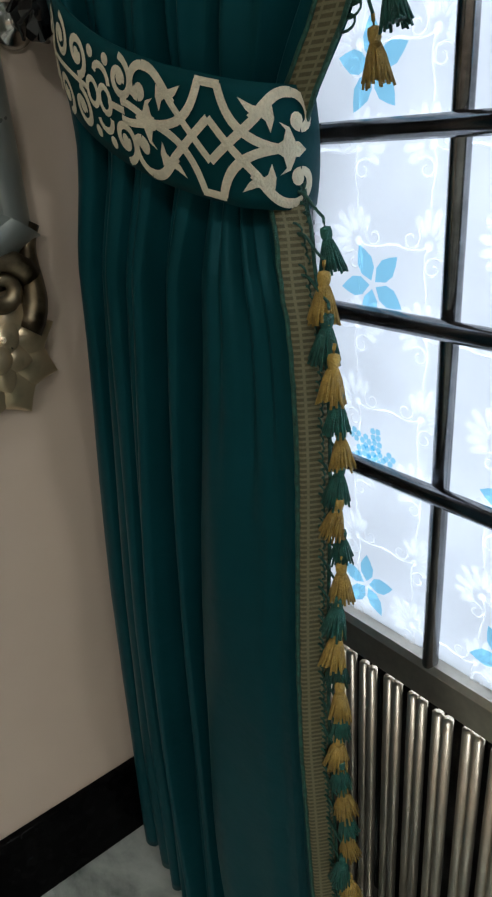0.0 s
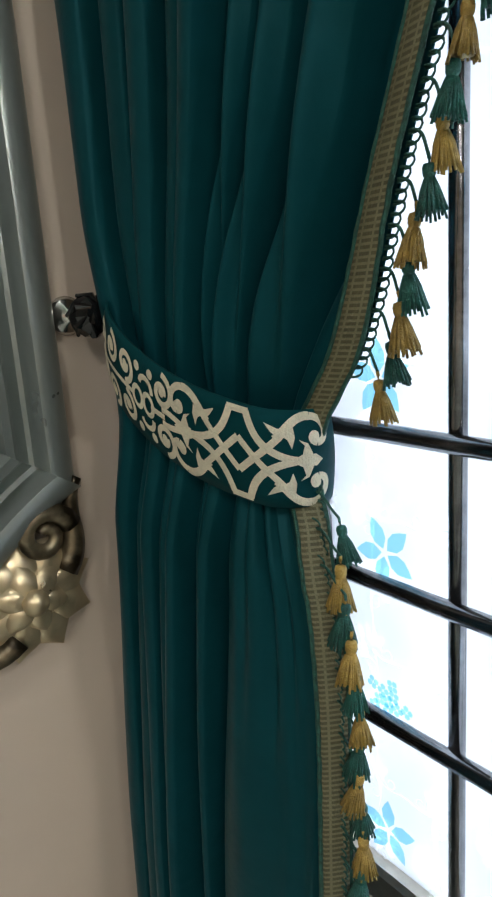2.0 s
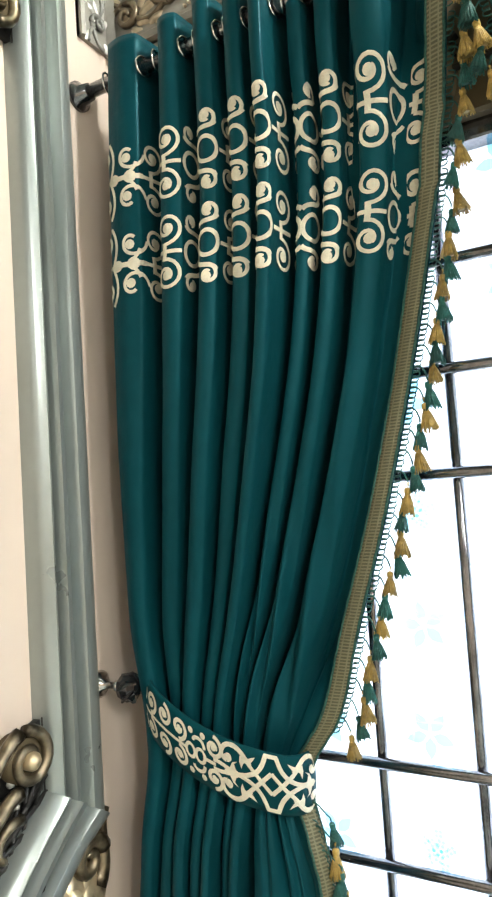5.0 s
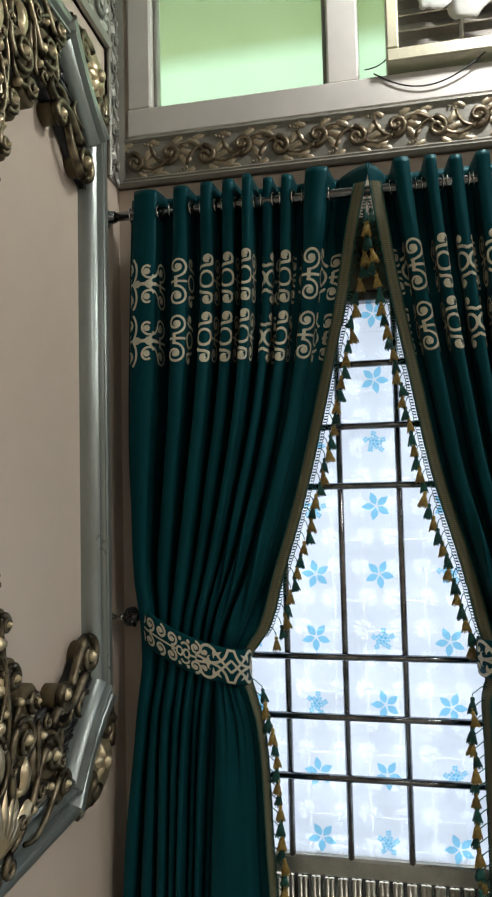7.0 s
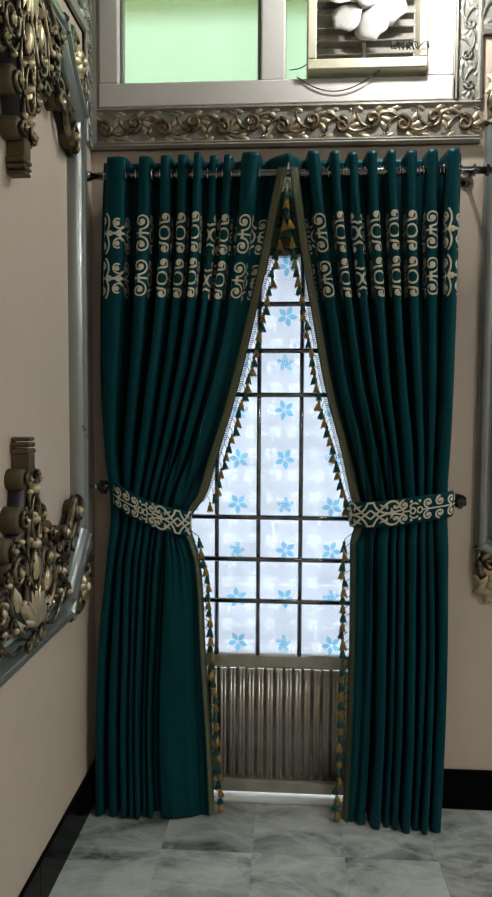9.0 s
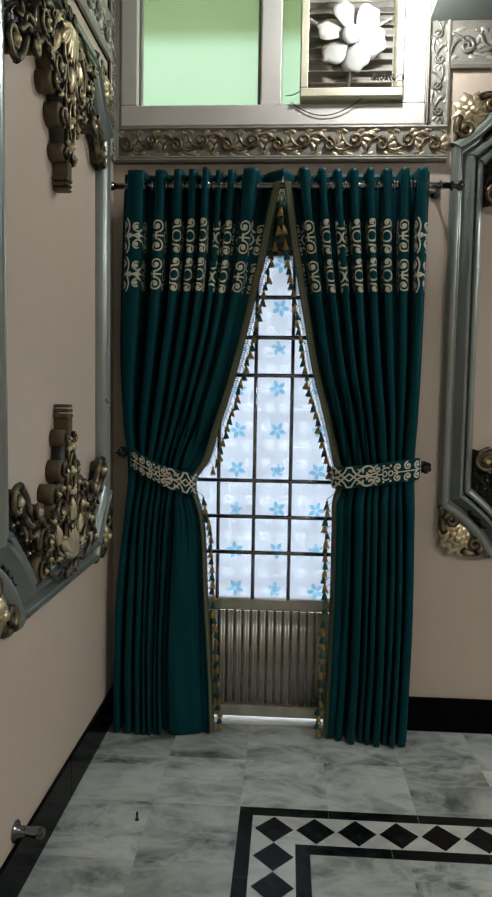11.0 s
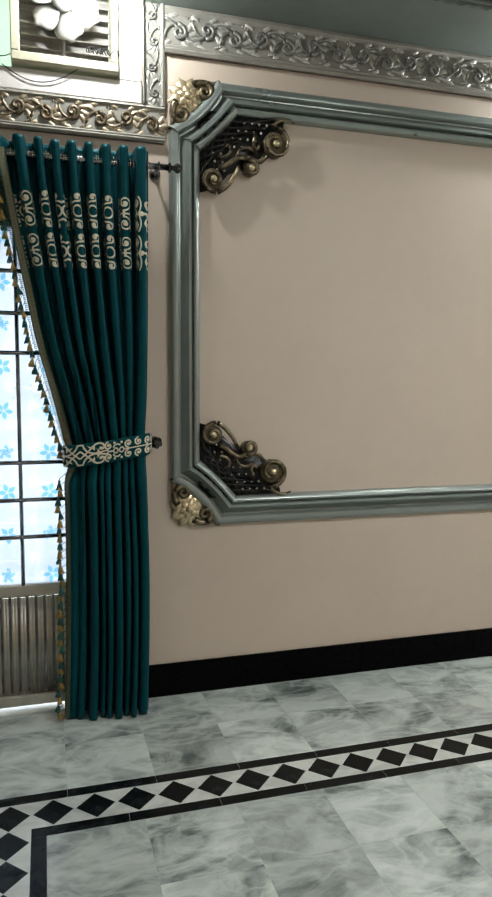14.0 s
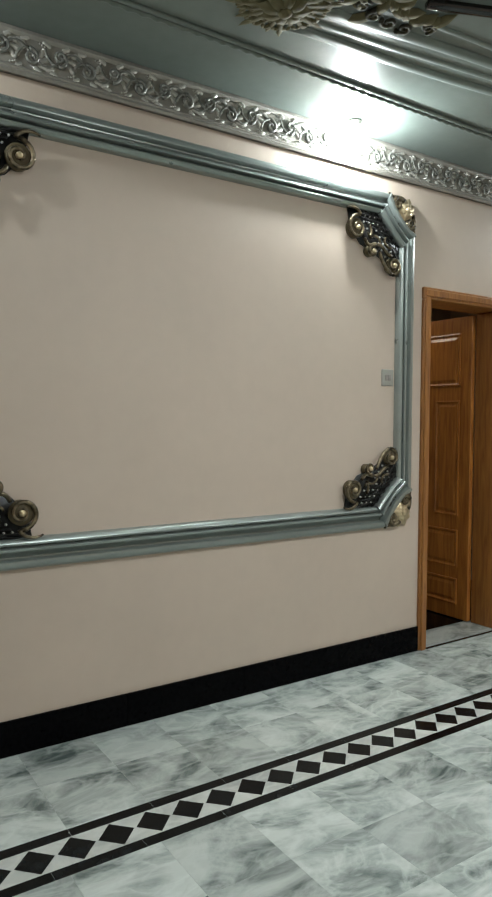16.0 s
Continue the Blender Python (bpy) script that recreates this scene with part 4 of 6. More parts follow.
# ---- trims, tassels, applique and grommets of the curtains ----
def dress_curtain(dr, th):
    # applique: two rows of scrolls across the folds
    bm = bmesh.new()
    for row in range(2):
        for i, kind in enumerate(("fleur", "spiral", "ring", "ring", "ring", "rings", "ring", "spiral", "edge")):
            applique_fold(bm, dr, i, kind, 1.846 + row * 0.153, 0.150)
    if dr.sign < 0:
        bmesh.ops.reverse_faces(bm, faces=bm.faces)
    tagged(part("applique", bm, M["cream"], th, "cream scroll applique in two rows"), kind="stuff")
    # braid along the leading edge
    bm = bmesh.new()
    uvl = bm.loops.layers.uv.new("UVMap")
    rows = []
    n = 330
    for i in range(n + 1):
        z = 0.012 + (2.285 - 0.012) * i / n
        e = dr.on(UNITS, z, 0.006)
        f = dr.on(UNITS - 0.25, z, 0.006)
        d = (e - f)
        d.z = 0
        d = Vector((dr.sign, 0.18, 0)).normalized() if d.length < 1e-5 else (d.normalized() * 0.5 + Vector((dr.sign, 0.1, 0)) * 0.5).normalized()
        turned = min(1, max(0, (1.06 - z) / 0.06))
        d = (d * (1 - turned) + Vector((dr.sign * 0.50, 0.86, 0)) * turned).normalized()
        e = Vector((e.x + dr.sign * 0.006 * turned, e.y - 0.004 + 0.010 * turned, z))
        row = []
        for k, (off, out) in enumerate(((-0.026, 0.0), (-0.023, 0.0022), (-0.015, 0.003), (-0.007, 0.003), (0.0, 0.0022), (0.003, 0.0))):
            row.append(bm.verts.new(e + d * off + Vector((d.y * dr.sign, -d.x * dr.sign, 0)) * out))
        rows.append(row)
    rows_at = [[v.co.copy() for v in row] for row in rows]
    for i in range(n):
        for k in range(5):
            f = bm.faces.new((rows[i][k], rows[i][k + 1], rows[i + 1][k + 1], rows[i + 1][k]))
            for lp, (u, v) in zip(f.loops, ((k, i), (k + 1, i), (k + 1, i + 1), (k, i + 1))):
                lp[uvl].uv = (u * 0.78, v * 0.78)
    if dr.sign < 0:
        bmesh.ops.reverse_faces(bm, faces=bm.faces)
    part("braid", bm, M["braid"], th, "woven gold braid edging", smooth=True)
    # green piping on both sides of the braid
    for off in (-0.027, 0.004):
        bm = bmesh.new()
        pts = []
        for i in range(0, n + 1, 2):
            edge = rows_at[i][0] if off < 0 else rows_at[i][-1]
            pts.append(edge + Vector((0.0006 * math.sin(i * 1.7), -0.001, 0)))
        add_tube(bm, pts, 0.0022, 6)
        part("piping", bm, M["cord"], th, smooth=True)
    # looped cord heading and tassels
    bm = bmesh.new()
    places = []
    for z0, z1 in ((0.07, 1.022), (1.152, 2.235)):
        k = int((z1 - z0) / 0.0305)
        for i in range(k + 1):
            places.append(z0 + (z1 - z0) * i / k)
    random.seed(11 if dr.sign > 0 else 12)
    for i, z in enumerate(places):
        e = dr.on(UNITS, z, 0.0)
        slope = dr.on(UNITS, z + 0.02, 0) - dr.on(UNITS, z - 0.02, 0)
        lean = slope.x / 0.04 * dr.sign
        base = Vector((e.x + dr.sign * 0.005, e.y - 0.006, z))
        out = 0.0165 + 0.006 * max(0, lean) + (0.015 if z < 1.06 else 0)
        tip = base + Vector((dr.sign * out, -0.002, -0.010))
        loop = bez(base + Vector((0, 0, 0.008)), base + Vector((dr.sign * 0.013, 0, 0.009)), base + Vector((dr.sign * 0.015, -0.003, 0.0)), tip, 8)
        add_tube(bm, loop, 0.0013, 5)
        for q in range(4):
            zz = -0.012 + 0.0076 * q
            lq = bez(base + Vector((-dr.sign * 0.002, 0, zz - 0.005)), base + Vector((dr.sign * random.uniform(0.009, 0.013), 0.002, zz - 0.006)), base + Vector((dr.sign * random.uniform(0.009, 0.013), 0.002, zz + 0.006)), base + Vector((-dr.sign * 0.002, 0, zz + 0.005)), 7)
            add_tube(bm, [Vector(p) + Vector((slope.x / 0.04 * (p[2] - z), 0, 0)) for p in lq], 0.0011, 4)
        kind = "gold" if i % 2 == 0 else "green"
        if kind not in TASSEL:
            TASSEL[kind] = tassel_mesh(M["tassel_" + kind])
            ob = TASSEL[kind]
            ob.parent = th
        else:
            ob = shared("tassel", TASSEL[kind], Matrix(), th)
        s = random.uniform(0.95, 1.15)
        ob.matrix_basis = Matrix.Translation(tip) @ Euler((random.uniform(-0.15, 0.15), random.uniform(-0.2, 0.2) - dr.sign * 0.05, random.uniform(0, 6))).to_matrix().to_4x4() @ Matrix.Scale(s, 4)
    tagged(part("loop_fringe", bm, M["cord"], th, "looped green cord fringe", smooth=True), kind="stuff")
    # chrome grommets where the rod passes
    bm = bmesh.new()
    add_tube(bm, [(0, 0.0175 * math.cos(k * math.tau / 20), 0.0175 * math.sin(k * math.tau / 20)) for k in range(20)], 0.0022, 6, closed=True)
    first = part("grommet", bm, M["chrome"], th, smooth=True)
    k = 0
    for i in range(8):
        for q in (0.13, 0.87):
            p = dr.point(i + q, 2.276)
            m = Matrix.Translation((p.x, -0.106, 2.276)) @ pose(0, 0, 0, 0, 0, 12 if q < 0.5 else -12)
            if k == 0:
                first.matrix_basis = m
            else:
                shared("grommet", first, m, th)
            k += 1


def smooth_path(pts, n):
    out = []
    m = len(pts) - 1
    for i in range(n + 1):
        t = i / n * m
        k = min(int(t), m - 1)
        f = t - k
        p = [Vector(pts[max(0, min(m, k + j))]) for j in (-1, 0, 1, 2)]
        out.append(0.5 * ((2 * p[1]) + (p[2] - p[0]) * f + (2 * p[0] - 5 * p[1] + 4 * p[2] - p[3]) * f * f + (3 * p[1] - p[0] - 3 * p[2] + p[3]) * f ** 3))
    return out


def tieback(pts, height, label):
    """A shaped cloth band round the curtain, with scroll applique."""
    th = empty("tieback", pose(0, 0, 0), label, "tieback", "tiebacks")
    path = smooth_path(pts, 160)
    acc = [0.0]
    for a, b in zip(path, path[1:]):
        acc.append(acc[-1] + (b - a).length)
    L = acc[-1]
    flip = 1 if pts[-1][0] > pts[0][0] else -1

    def surf(s, h, lift=0.0):
        s = min(max(s, 0), L - 1e-6)
        i = next(k for k in range(len(acc) - 1) if acc[k + 1] > s) if s > 0 else 0
        f = (s - acc[i]) / (acc[i + 1] - acc[i])
        p = path[i].lerp(path[i + 1], f)
        j0, j1 = max(0, i - 3), min(len(path) - 1, i + 4)
        d = path[j1] - path[j0]
        d.z = 0
        d.normalize()
        n = Vector((d.y, -d.x, 0)) * flip
        bow = 0.004 * (1 - (2 * h / height) ** 2)
        return p + Vector((0, 0, h)) + n * (lift + bow)
    bm = bmesh.new()
    rows = []
    for i in range(91):
        s = L * i / 90
        hh = height * (0.5 if i < 82 else 0.5 - 0.12 * ((i - 82) / 8) ** 2)
        hh *= 0.82 + 0.18 * min(1, i / 10)
        rows.append([bm.verts.new(surf(s, -hh + 2 * hh * k / 8)) for k in range(9)])
    for a, b in zip(rows, rows[1:]):
        for k in range(8):
            bm.faces.new((a[k], b[k], b[k + 1], a[k + 1]) if flip > 0 else (b[k], a[k], a[k + 1], b[k + 1]))
    ob = part("band", bm, M["teal_tie"], th, smooth=True)
    so = ob.modifiers.new("thick", "SOLIDIFY")
    so.thickness, so.offset = 0.003, -1
    # applique
    bm = bmesh.new()
    H = height * 0.5
    W = height * 0.068
    LIFT = 0.0016

    def rb(pts2, w=W):
        ribbon(bm, surf, [(x * L, y * H) for x, y in pts2], w, LIFT)

    k = H / L          # one unit of height counted along the band

    def sp(cx, cy, r, a0, turns, w=W):
        ribbon(bm, surf, [((cx + (x) * k) * L, (cy + y) * H) for x, y in spiral(0, 0, r, r * 0.22, a0, turns, 26)], w, LIFT)
        blob(bm, surf, cx * L, cy * H, H * 0.10, LIFT)

    def half(q):
        """Barbed arms, fleur and scrolls on one side of the star; q points away from it."""
        def X(x):
            return c + q * hw * x
        for sy in (1, -1):
            def P(*pts2):
                return [(X(x), sy * y) for x, y in pts2]
            # open scroll springing from the arm of the star
            rb(P(*bez((0.62, 0.42), (0.80, 0.60), (0.92, 0.92), (1.22, 0.88), 12)), W * 1.25)
            rb(P(*bez((1.22, 0.88), (1.55, 0.84), (1.60, 0.34), (1.34, 0.34), 12)), W * 1.1)
            rb(P(*bez((1.34, 0.34), (1.20, 0.36), (1.22, 0.52), (1.30, 0.50), 8)), W)
            blob(bm, surf, X(1.29) * L, sy * 0.47 * H, H * 0.12, LIFT)
            poly(bm, surf, [(x * L, y * H) for x, y in P((0.46, 0.74), (0.56, 0.56), (0.70, 0.44), (0.86, 0.62), (0.66, 0.64))], LIFT * 1.3)
            poly(bm, surf, [(x * L, y * H) for x, y in P((0.72, 0.50), (0.82, 0.42), (0.88, 0.24), (0.94, 0.46), (0.92, 0.66))], LIFT * 1.3)
            # side petals of the fleur
            poly(bm, surf, [(x * L, y * H) for x, y in P((0.90, 0.02), (1.04, 0.08), (1.10, 0.30), (1.00, 0.42), (1.16, 0.34), (1.24, 0.14), (1.20, 0.0))], LIFT * 1.3)
        poly(bm, surf, [(x * L, y * H) for x, y in ((X(0.86), 0.0), (X(1.05), 0.13), (X(1.30), 0.12), (X(1.42), 0.0), (X(1.30), -0.12), (X(1.05), -0.13))], LIFT * 1.45)

    def run_of_scrolls(x0):
        """Spirals and paired rings from the fleur back to the hook end of the band."""
        for sy in (1, -1):
            def P(x, y):
                return (x0 - x, sy * y)
            sp(x0 - 0.100, sy * 0.50, 0.38, 90 * sy, -1.3 * sy)
            rb([P(x, y) for x, y in bez((0.0, 0.04), (0.04, 0.04), (0.07, 0.20), (0.100, 0.14), 8)])
            rb([P(x, y) for x, y in bez((0.045, 0.48), (0.055, 0.36), (0.062, 0.36), (0.068, 0.45), 6)])
            rb([P(x, y) for x, y in bez((0.140, 0.28), (0.140, 0.62), (0.190, 0.62), (0.192, 0.40), 9)], W * 0.9)
            blob(bm, surf, (x0 - 0.148) * L, sy * 0.70 * H, H * 0.11, LIFT)
            blob(bm, surf, (x0 - 0.205) * L, sy * 0.68 * H, H * 0.11, LIFT)
            for sx, a0 in ((0.262, -90), (0.345, 90), (0.430, -90), (0.510, 90)):
                sp(x0 - sx, sy * 0.47, 0.38, a0 * sy, (1.3 if a0 < 0 else -1.3) * sy)
        for sx in (0.158, 0.205):
            ribbon(bm, surf, [((x0 - sx) * L + x * H * 0.85, y * H) for x, y in spiral(0, 0, 0.22, 0.22, 0, 1.02, 18)], W * 0.85, LIFT)
        rb([(x0 - 0.09, 0), (x0 - 0.145, 0)], W * 0.9)
        rb([(x0 - 0.225, 0), (x0 - 0.55, 0)], W * 0.8)

    c = 0.705
    hw = 0.128
    # star of crossed bands round a lozenge
    for sy in (1, -1):
        for q in (-1, 1):
            rb(bez((c + q * hw, 0.0), (c + q * hw * 0.42, 0.10 * sy), (c + q * hw * 0.26, 0.46 * sy), (c + q * 0.020, 0.88 * sy), 14), W * 1.1)
            rb([(c + q * hw * 0.70, -0.48 * sy), (c, 0.34 * sy)], W)
        rb([(c - 0.026, 0.88 * sy), (c + 0.026, 0.88 * sy)], W)
    half(-1)
    half(1)
    run_of_scrolls(c - hw)
    if flip < 0:
        bmesh.ops.reverse_faces(bm, faces=bm.faces)
    part("applique", bm, M["cream"], th, "cream interlaced scroll applique")
    return th


def tieback_hook(m, label):
    """A wall hook: round rose, stem and a cut black crystal knob; local z out of the wall."""
    th = empty("tieback_hook", m, label, "curtain hook", "tieback hooks")
    bm = bmesh.new()
    add_lathe(bm, [(0.023, 0.0), (0.024, 0.004), (0.019, 0.008), (0.011, 0.011), (0.008, 0.016), (0.001, 0.016)], 28)
    part("wall_rose", bm, M["chrome"], th, smooth=True)
    bm = bmesh.new()
    add_lathe(bm, [(0.006, 0.014), (0.006, 0.030), (0.010, 0.034), (0.010, 0.038), (0.005, 0.041), (0.001, 0.041)], 20)
    part("stem", bm, M["chrome"], th, smooth=True)
    bm = bmesh.new()
    add_lathe(bm, [(0.008, 0.040), (0.021, 0.047), (0.025, 0.056), (0.022, 0.066), (0.012, 0.073), (0.001, 0.074)], 10)
    part("crystal_knob", bm, M["black"], th, "cut black glass knob")
    for i in range(6):
        bm = bmesh.new()
        q = i * math.tau / 6
        add_tube(bm, [(0.010 * math.cos(q), 0.010 * math.sin(q), 0.072), (0.022 * math.cos(q + 0.5), 0.022 * math.sin(q + 0.5), 0.064), (0.026 * math.cos(q + 1.0), 0.026 * math.sin(q + 1.0), 0.053)], [0.003, 0.005, 0.002], 6)
        part("knob_petal", bm, M["black"], th)
    return th


dress_curtain(LEFT, curtain_l)
dress_curtain(RIGHT, curtain_r)
tieback([(0.098, -0.088, 1.176), (0.110, -0.124, 1.168), (0.155, -0.143, 1.144), (0.216, -0.144, 1.112), (0.282, -0.136, 1.087), (0.340, -0.116, 1.070), (0.362, -0.096, 1.064), (0.371, -0.066, 1.061), (0.364, -0.040, 1.060), (0.346, -0.026, 1.060)], 0.090,
        "dark teal tieback with cream scroll applique round the curtain")
tieback([(1.300, -0.080, 1.152), (1.272, -0.148, 1.152), (1.20, -0.166, 1.141), (1.12, -0.166, 1.128), (1.04, -0.156, 1.117), (0.985, -0.145, 1.110), (0.950, -0.118, 1.107), (0.940, -0.075, 1.106), (0.945, -0.04, 1.106)], 0.090,
        "dark teal tieback with cream scroll applique round the curtain")
tieback_hook(Matrix.Translation((0.0, -0.128, 1.195)) @ ON_WEST @ Matrix.Diagonal((1, 1, 1.22, 1)), "chrome wall hook with black glass knob on the side wall")
tieback_hook(Matrix.Translation((1.325, 0.0, 1.15)) @ ON_NORTH, "chrome wall hook with black glass knob beside the curtain")

# ---- curtain rod ----
rod = empty("curtain_rod", pose(0, 0, 0), "dark chrome curtain rod on brackets over the glass door", "curtain rod")
bm = bmesh.new()
add_tube(bm, [(0.004, -0.105, 2.276), (0.5, -0.105, 2.276), (1.0, -0.107, 2.275), (1.375, -0.108, 2.274)], 0.0125, 16)
part("rod", bm, M["dark_steel"], rod, smooth=True)
bm = bmesh.new()
add_lathe(bm, [(0.013, 0.0), (0.020, 0.003), (0.020, 0.010), (0.012, 0.014), (0.009, 0.022), (0.019, 0.034), (0.020, 0.044), (0.012, 0.054), (0.001, 0.058)], 20, Matrix.Translation((1.372, -0.108, 2.274)) @ pose(0, 0, 0, 0, 90, 0))
part("finial", bm, M["black"], rod, smooth=True)
for bx in (1.335,):
    bm = bmesh.new()
    add_lathe(bm, [(0.024, 0.0), (0.024, 0.005), (0.010, 0.010), (0.007, 0.020), (0.007, 0.094), (0.001, 0.094)], 18, Matrix.Translation((bx, 0, 2.274)) @ ON_NORTH)
    add_tube(bm, [(bx, -0.108 + 0.017 * math.cos(a * math.tau / 16), 2.274 + 0.017 * math.sin(a * math.tau / 16)) for a in range(16)], 0.004, 6, closed=True)
    part("bracket", bm, M["dark_steel"], rod, smooth=True)
bm = bmesh.new()
add_lathe(bm, [(0.028, 0.0), (0.028, 0.006), (0.018, 0.012), (0.016, 0.03), (0.001, 0.03)], 18, Matrix.Translation((0, -0.105, 2.276)) @ ON_WEST)
part("bracket", bm, M["dark_steel"], rod, smooth=True)


# ---- glass door behind the curtains ----
door_w = empty("window_1", pose(0, 0, 0), "steel glass door with a bar grille and frosted flower-print panes", "glass door", kind="structure")
X0, X1 = 0.24, 1.16
for lo, hi in (((X0, -0.004, 0.0), (X0 + 0.045, 0.05, 2.055)), ((X1 - 0.045, -0.004, 0.0), (X1, 0.05, 2.055)), ((X0 + 0.045, -0.004, 2.02), (X1 - 0.045, 0.05, 2.055))):
    bm = bmesh.new()
    add_box(bm, lo, hi, 0.003)
    part("frame_bar", bm, M["dark_steel"], door_w)
bm = bmesh.new()
add_box(bm, (X0 + 0.045, 0.014, 0.501), (X1 - 0.045, 0.052, 0.551), 0.006)
part("middle_rail", bm, M["steel"], door_w)
bm = bmesh.new()
add_box(bm, (X0 + 0.045, -0.006, 0.028), (X1 - 0.045, 0.045, 0.076), 0.006)
part("bottom_rail", bm, M["steel"], door_w)
bm = bmesh.new()
add_box(bm, (X0 + 0.045, 0.036, 0.076), (X1 - 0.045, 0.042, 0.497))
part("backing_sheet", bm, M["dark_steel"], door_w)
bm = bmesh.new()
for off in (-0.0062, 0.0062):
    add_tube(bm, [(off, 0, 0), (off, 0, 0.421)], 0.0066, 10)
rib = None
for i in range(23):
    m = pose(X0 + 0.068 + i * 0.0352, 0.018 + 0.002 * math.sin(i * 2.3), 0.076)
    if rib is None:
        rib = part("ribbed_slat", bm, M["steel"], door_w, "bright ribbed steel slat", smooth=True)
        rib.matrix_basis = m
    else:
        shared("ribbed_slat", rib, m, door_w)
for x in (0.458, 0.613, 0.769):
    bm = bmesh.new()
    add_tube(bm, [(x, 0.024, 0.540), (x, 0.024, 1.2), (x, 0.024, 2.02)], 0.0086, 14)
    part("upright_bar", bm, M["dark_steel"], door_w, smooth=True)
for z in (0.757, 0.914, 1.071, 1.523, 1.683, 1.851):
    bm = bmesh.new()
    add_tube(bm, [(X0 + 0.045, 0.012, z), (0.7, 0.012, z), (X1 - 0.045, 0.012, z)], 0.0092, 14)
    part("cross_bar", bm, M["dark_steel"], door_w, smooth=True)
bm = bmesh.new()
add_box(bm, (X0 + 0.045, 0.034, 0.545), (X1 - 0.045, 0.039, 2.02))
pane = part("pane", bm, M["pane"], door_w, "frosted pane printed with blue flowers")
FX, FZ = (0.185 + 0.1755,  0.537, 0.711, 0.887), [0.592 + 0.1745 * k for k in range(9)]


def flower_mesh(kind):
    bm = bmesh.new()
    if kind == "star":
        for k in range(5):
            a = radians(90 + 72 * k)
            ca, sa = math.cos(a), math.sin(a)
            pts = [(0.004, 0.0), (0.014, 0.0085), (0.024, 0.0095), (0.033, 0.005), (0.040, 0.0), (0.033, -0.005), (0.024, -0.0095), (0.014, -0.0085)]
            bm.faces.new([bm.verts.new((ca * u - sa * v, 0, sa * u + ca * v)) for u, v in pts])
    else:
        random.seed(21)
        for k in range(11):
            r = 0.0 if k == 0 else (0.013 if k < 6 else 0.026)
            a = k * 1.2566 + (0.4 if k > 5 else 0)
            cx, cz = r * math.cos(a), r * 0.85 * math.sin(a)
            for q in range(4):
                b = q * math.pi / 2 + k
                ca, sa = math.cos(b), math.sin(b)
                bm.faces.new([bm.verts.new((cx + ca * u - sa * v, 0.0003 * (k % 3), cz + sa * u + ca * v)) for u, v in ((0.0008, 0.0), (0.003, 0.003), (0.0062, 0.0036), (0.0086, 0.0), (0.0062, -0.0036), (0.003, -0.003))])
    return bm


proto = {}
for i, x in enumerate(FX):
    for j, z in enumerate(FZ):
        if z > 2.0:
            continue
        kind = "star" if (i * 2 + j) % 3 != 1 else "cluster"
        m = pose(x + 0.004 * math.sin(i * 3 + j), 0.0315, z + 0.004 * math.cos(j * 2 + i), 0, (i * 40 + j * 23) % 360, 0)
        if kind not in proto:
            proto[kind] = part("flower_print", flower_mesh(kind), M["flower"], pane, "pale blue printed flower")
            proto[kind].matrix_basis = m
        else:
            shared("flower_print", proto[kind], m, pane)


def flat(x, y, lift):
    return Vector((x, 0.0328 - lift, y))


bm = bmesh.new()
for i in range(11):
    for j in range(18):
        x, z = 0.265 + 0.0805 * i, 0.575 + 0.0805 * j
        if x > 1.10 or z > 1.97:
            continue
        turn = 45 if (i + j) % 2 else 135
        ct, st = math.cos(radians(turn - 90)), math.sin(radians(turn - 90))

        def leaf_at(u, v):
            return (x + ct * u - st * v, z + st * u + ct * v)
        for k in range(7):
            a = radians(90 + (k - 3) * 25)
            ln = 0.036 - 0.0030 * abs(k - 3)
            pts = [(0.009, 0.0009), (ln * 0.5, 0.0030), (ln * 0.8, 0.0040), (ln, 0.0022)]
            ring = [(u, w) for u, w in pts] + [(u, -w) for u, w in pts[::-1]]
            bm.faces.new([bm.verts.new(flat(*leaf_at(math.cos(a) * u - math.sin(a) * w, math.sin(a) * u + math.cos(a) * w), 0.0006)) for u, w in ring])
        for s in (-1, 1):
            ribbon(bm, flat, [leaf_at(u, v) for u, v in spiral(s * 0.017, -0.010, 0.011, 0.003, 90, 1.1 * s, 12)], 0.0024, 0.0006)
            ribbon(bm, flat, [leaf_at(u, v) for u, v in bez((0, 0), (s * 0.006, -0.022), (s * 0.026, -0.022), (s * 0.034, -0.036), 8)], 0.0022, 0.0006)
        blob(bm, flat, x, z, 0.0045, 0.0006)
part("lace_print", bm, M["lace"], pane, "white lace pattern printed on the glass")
bm = bmesh.new()
add_box(bm, (X0, -0.03, 0.0), (X1, 0.14, 0.012), 0.003)
part("threshold", bm, M["marble_white"], door_w)
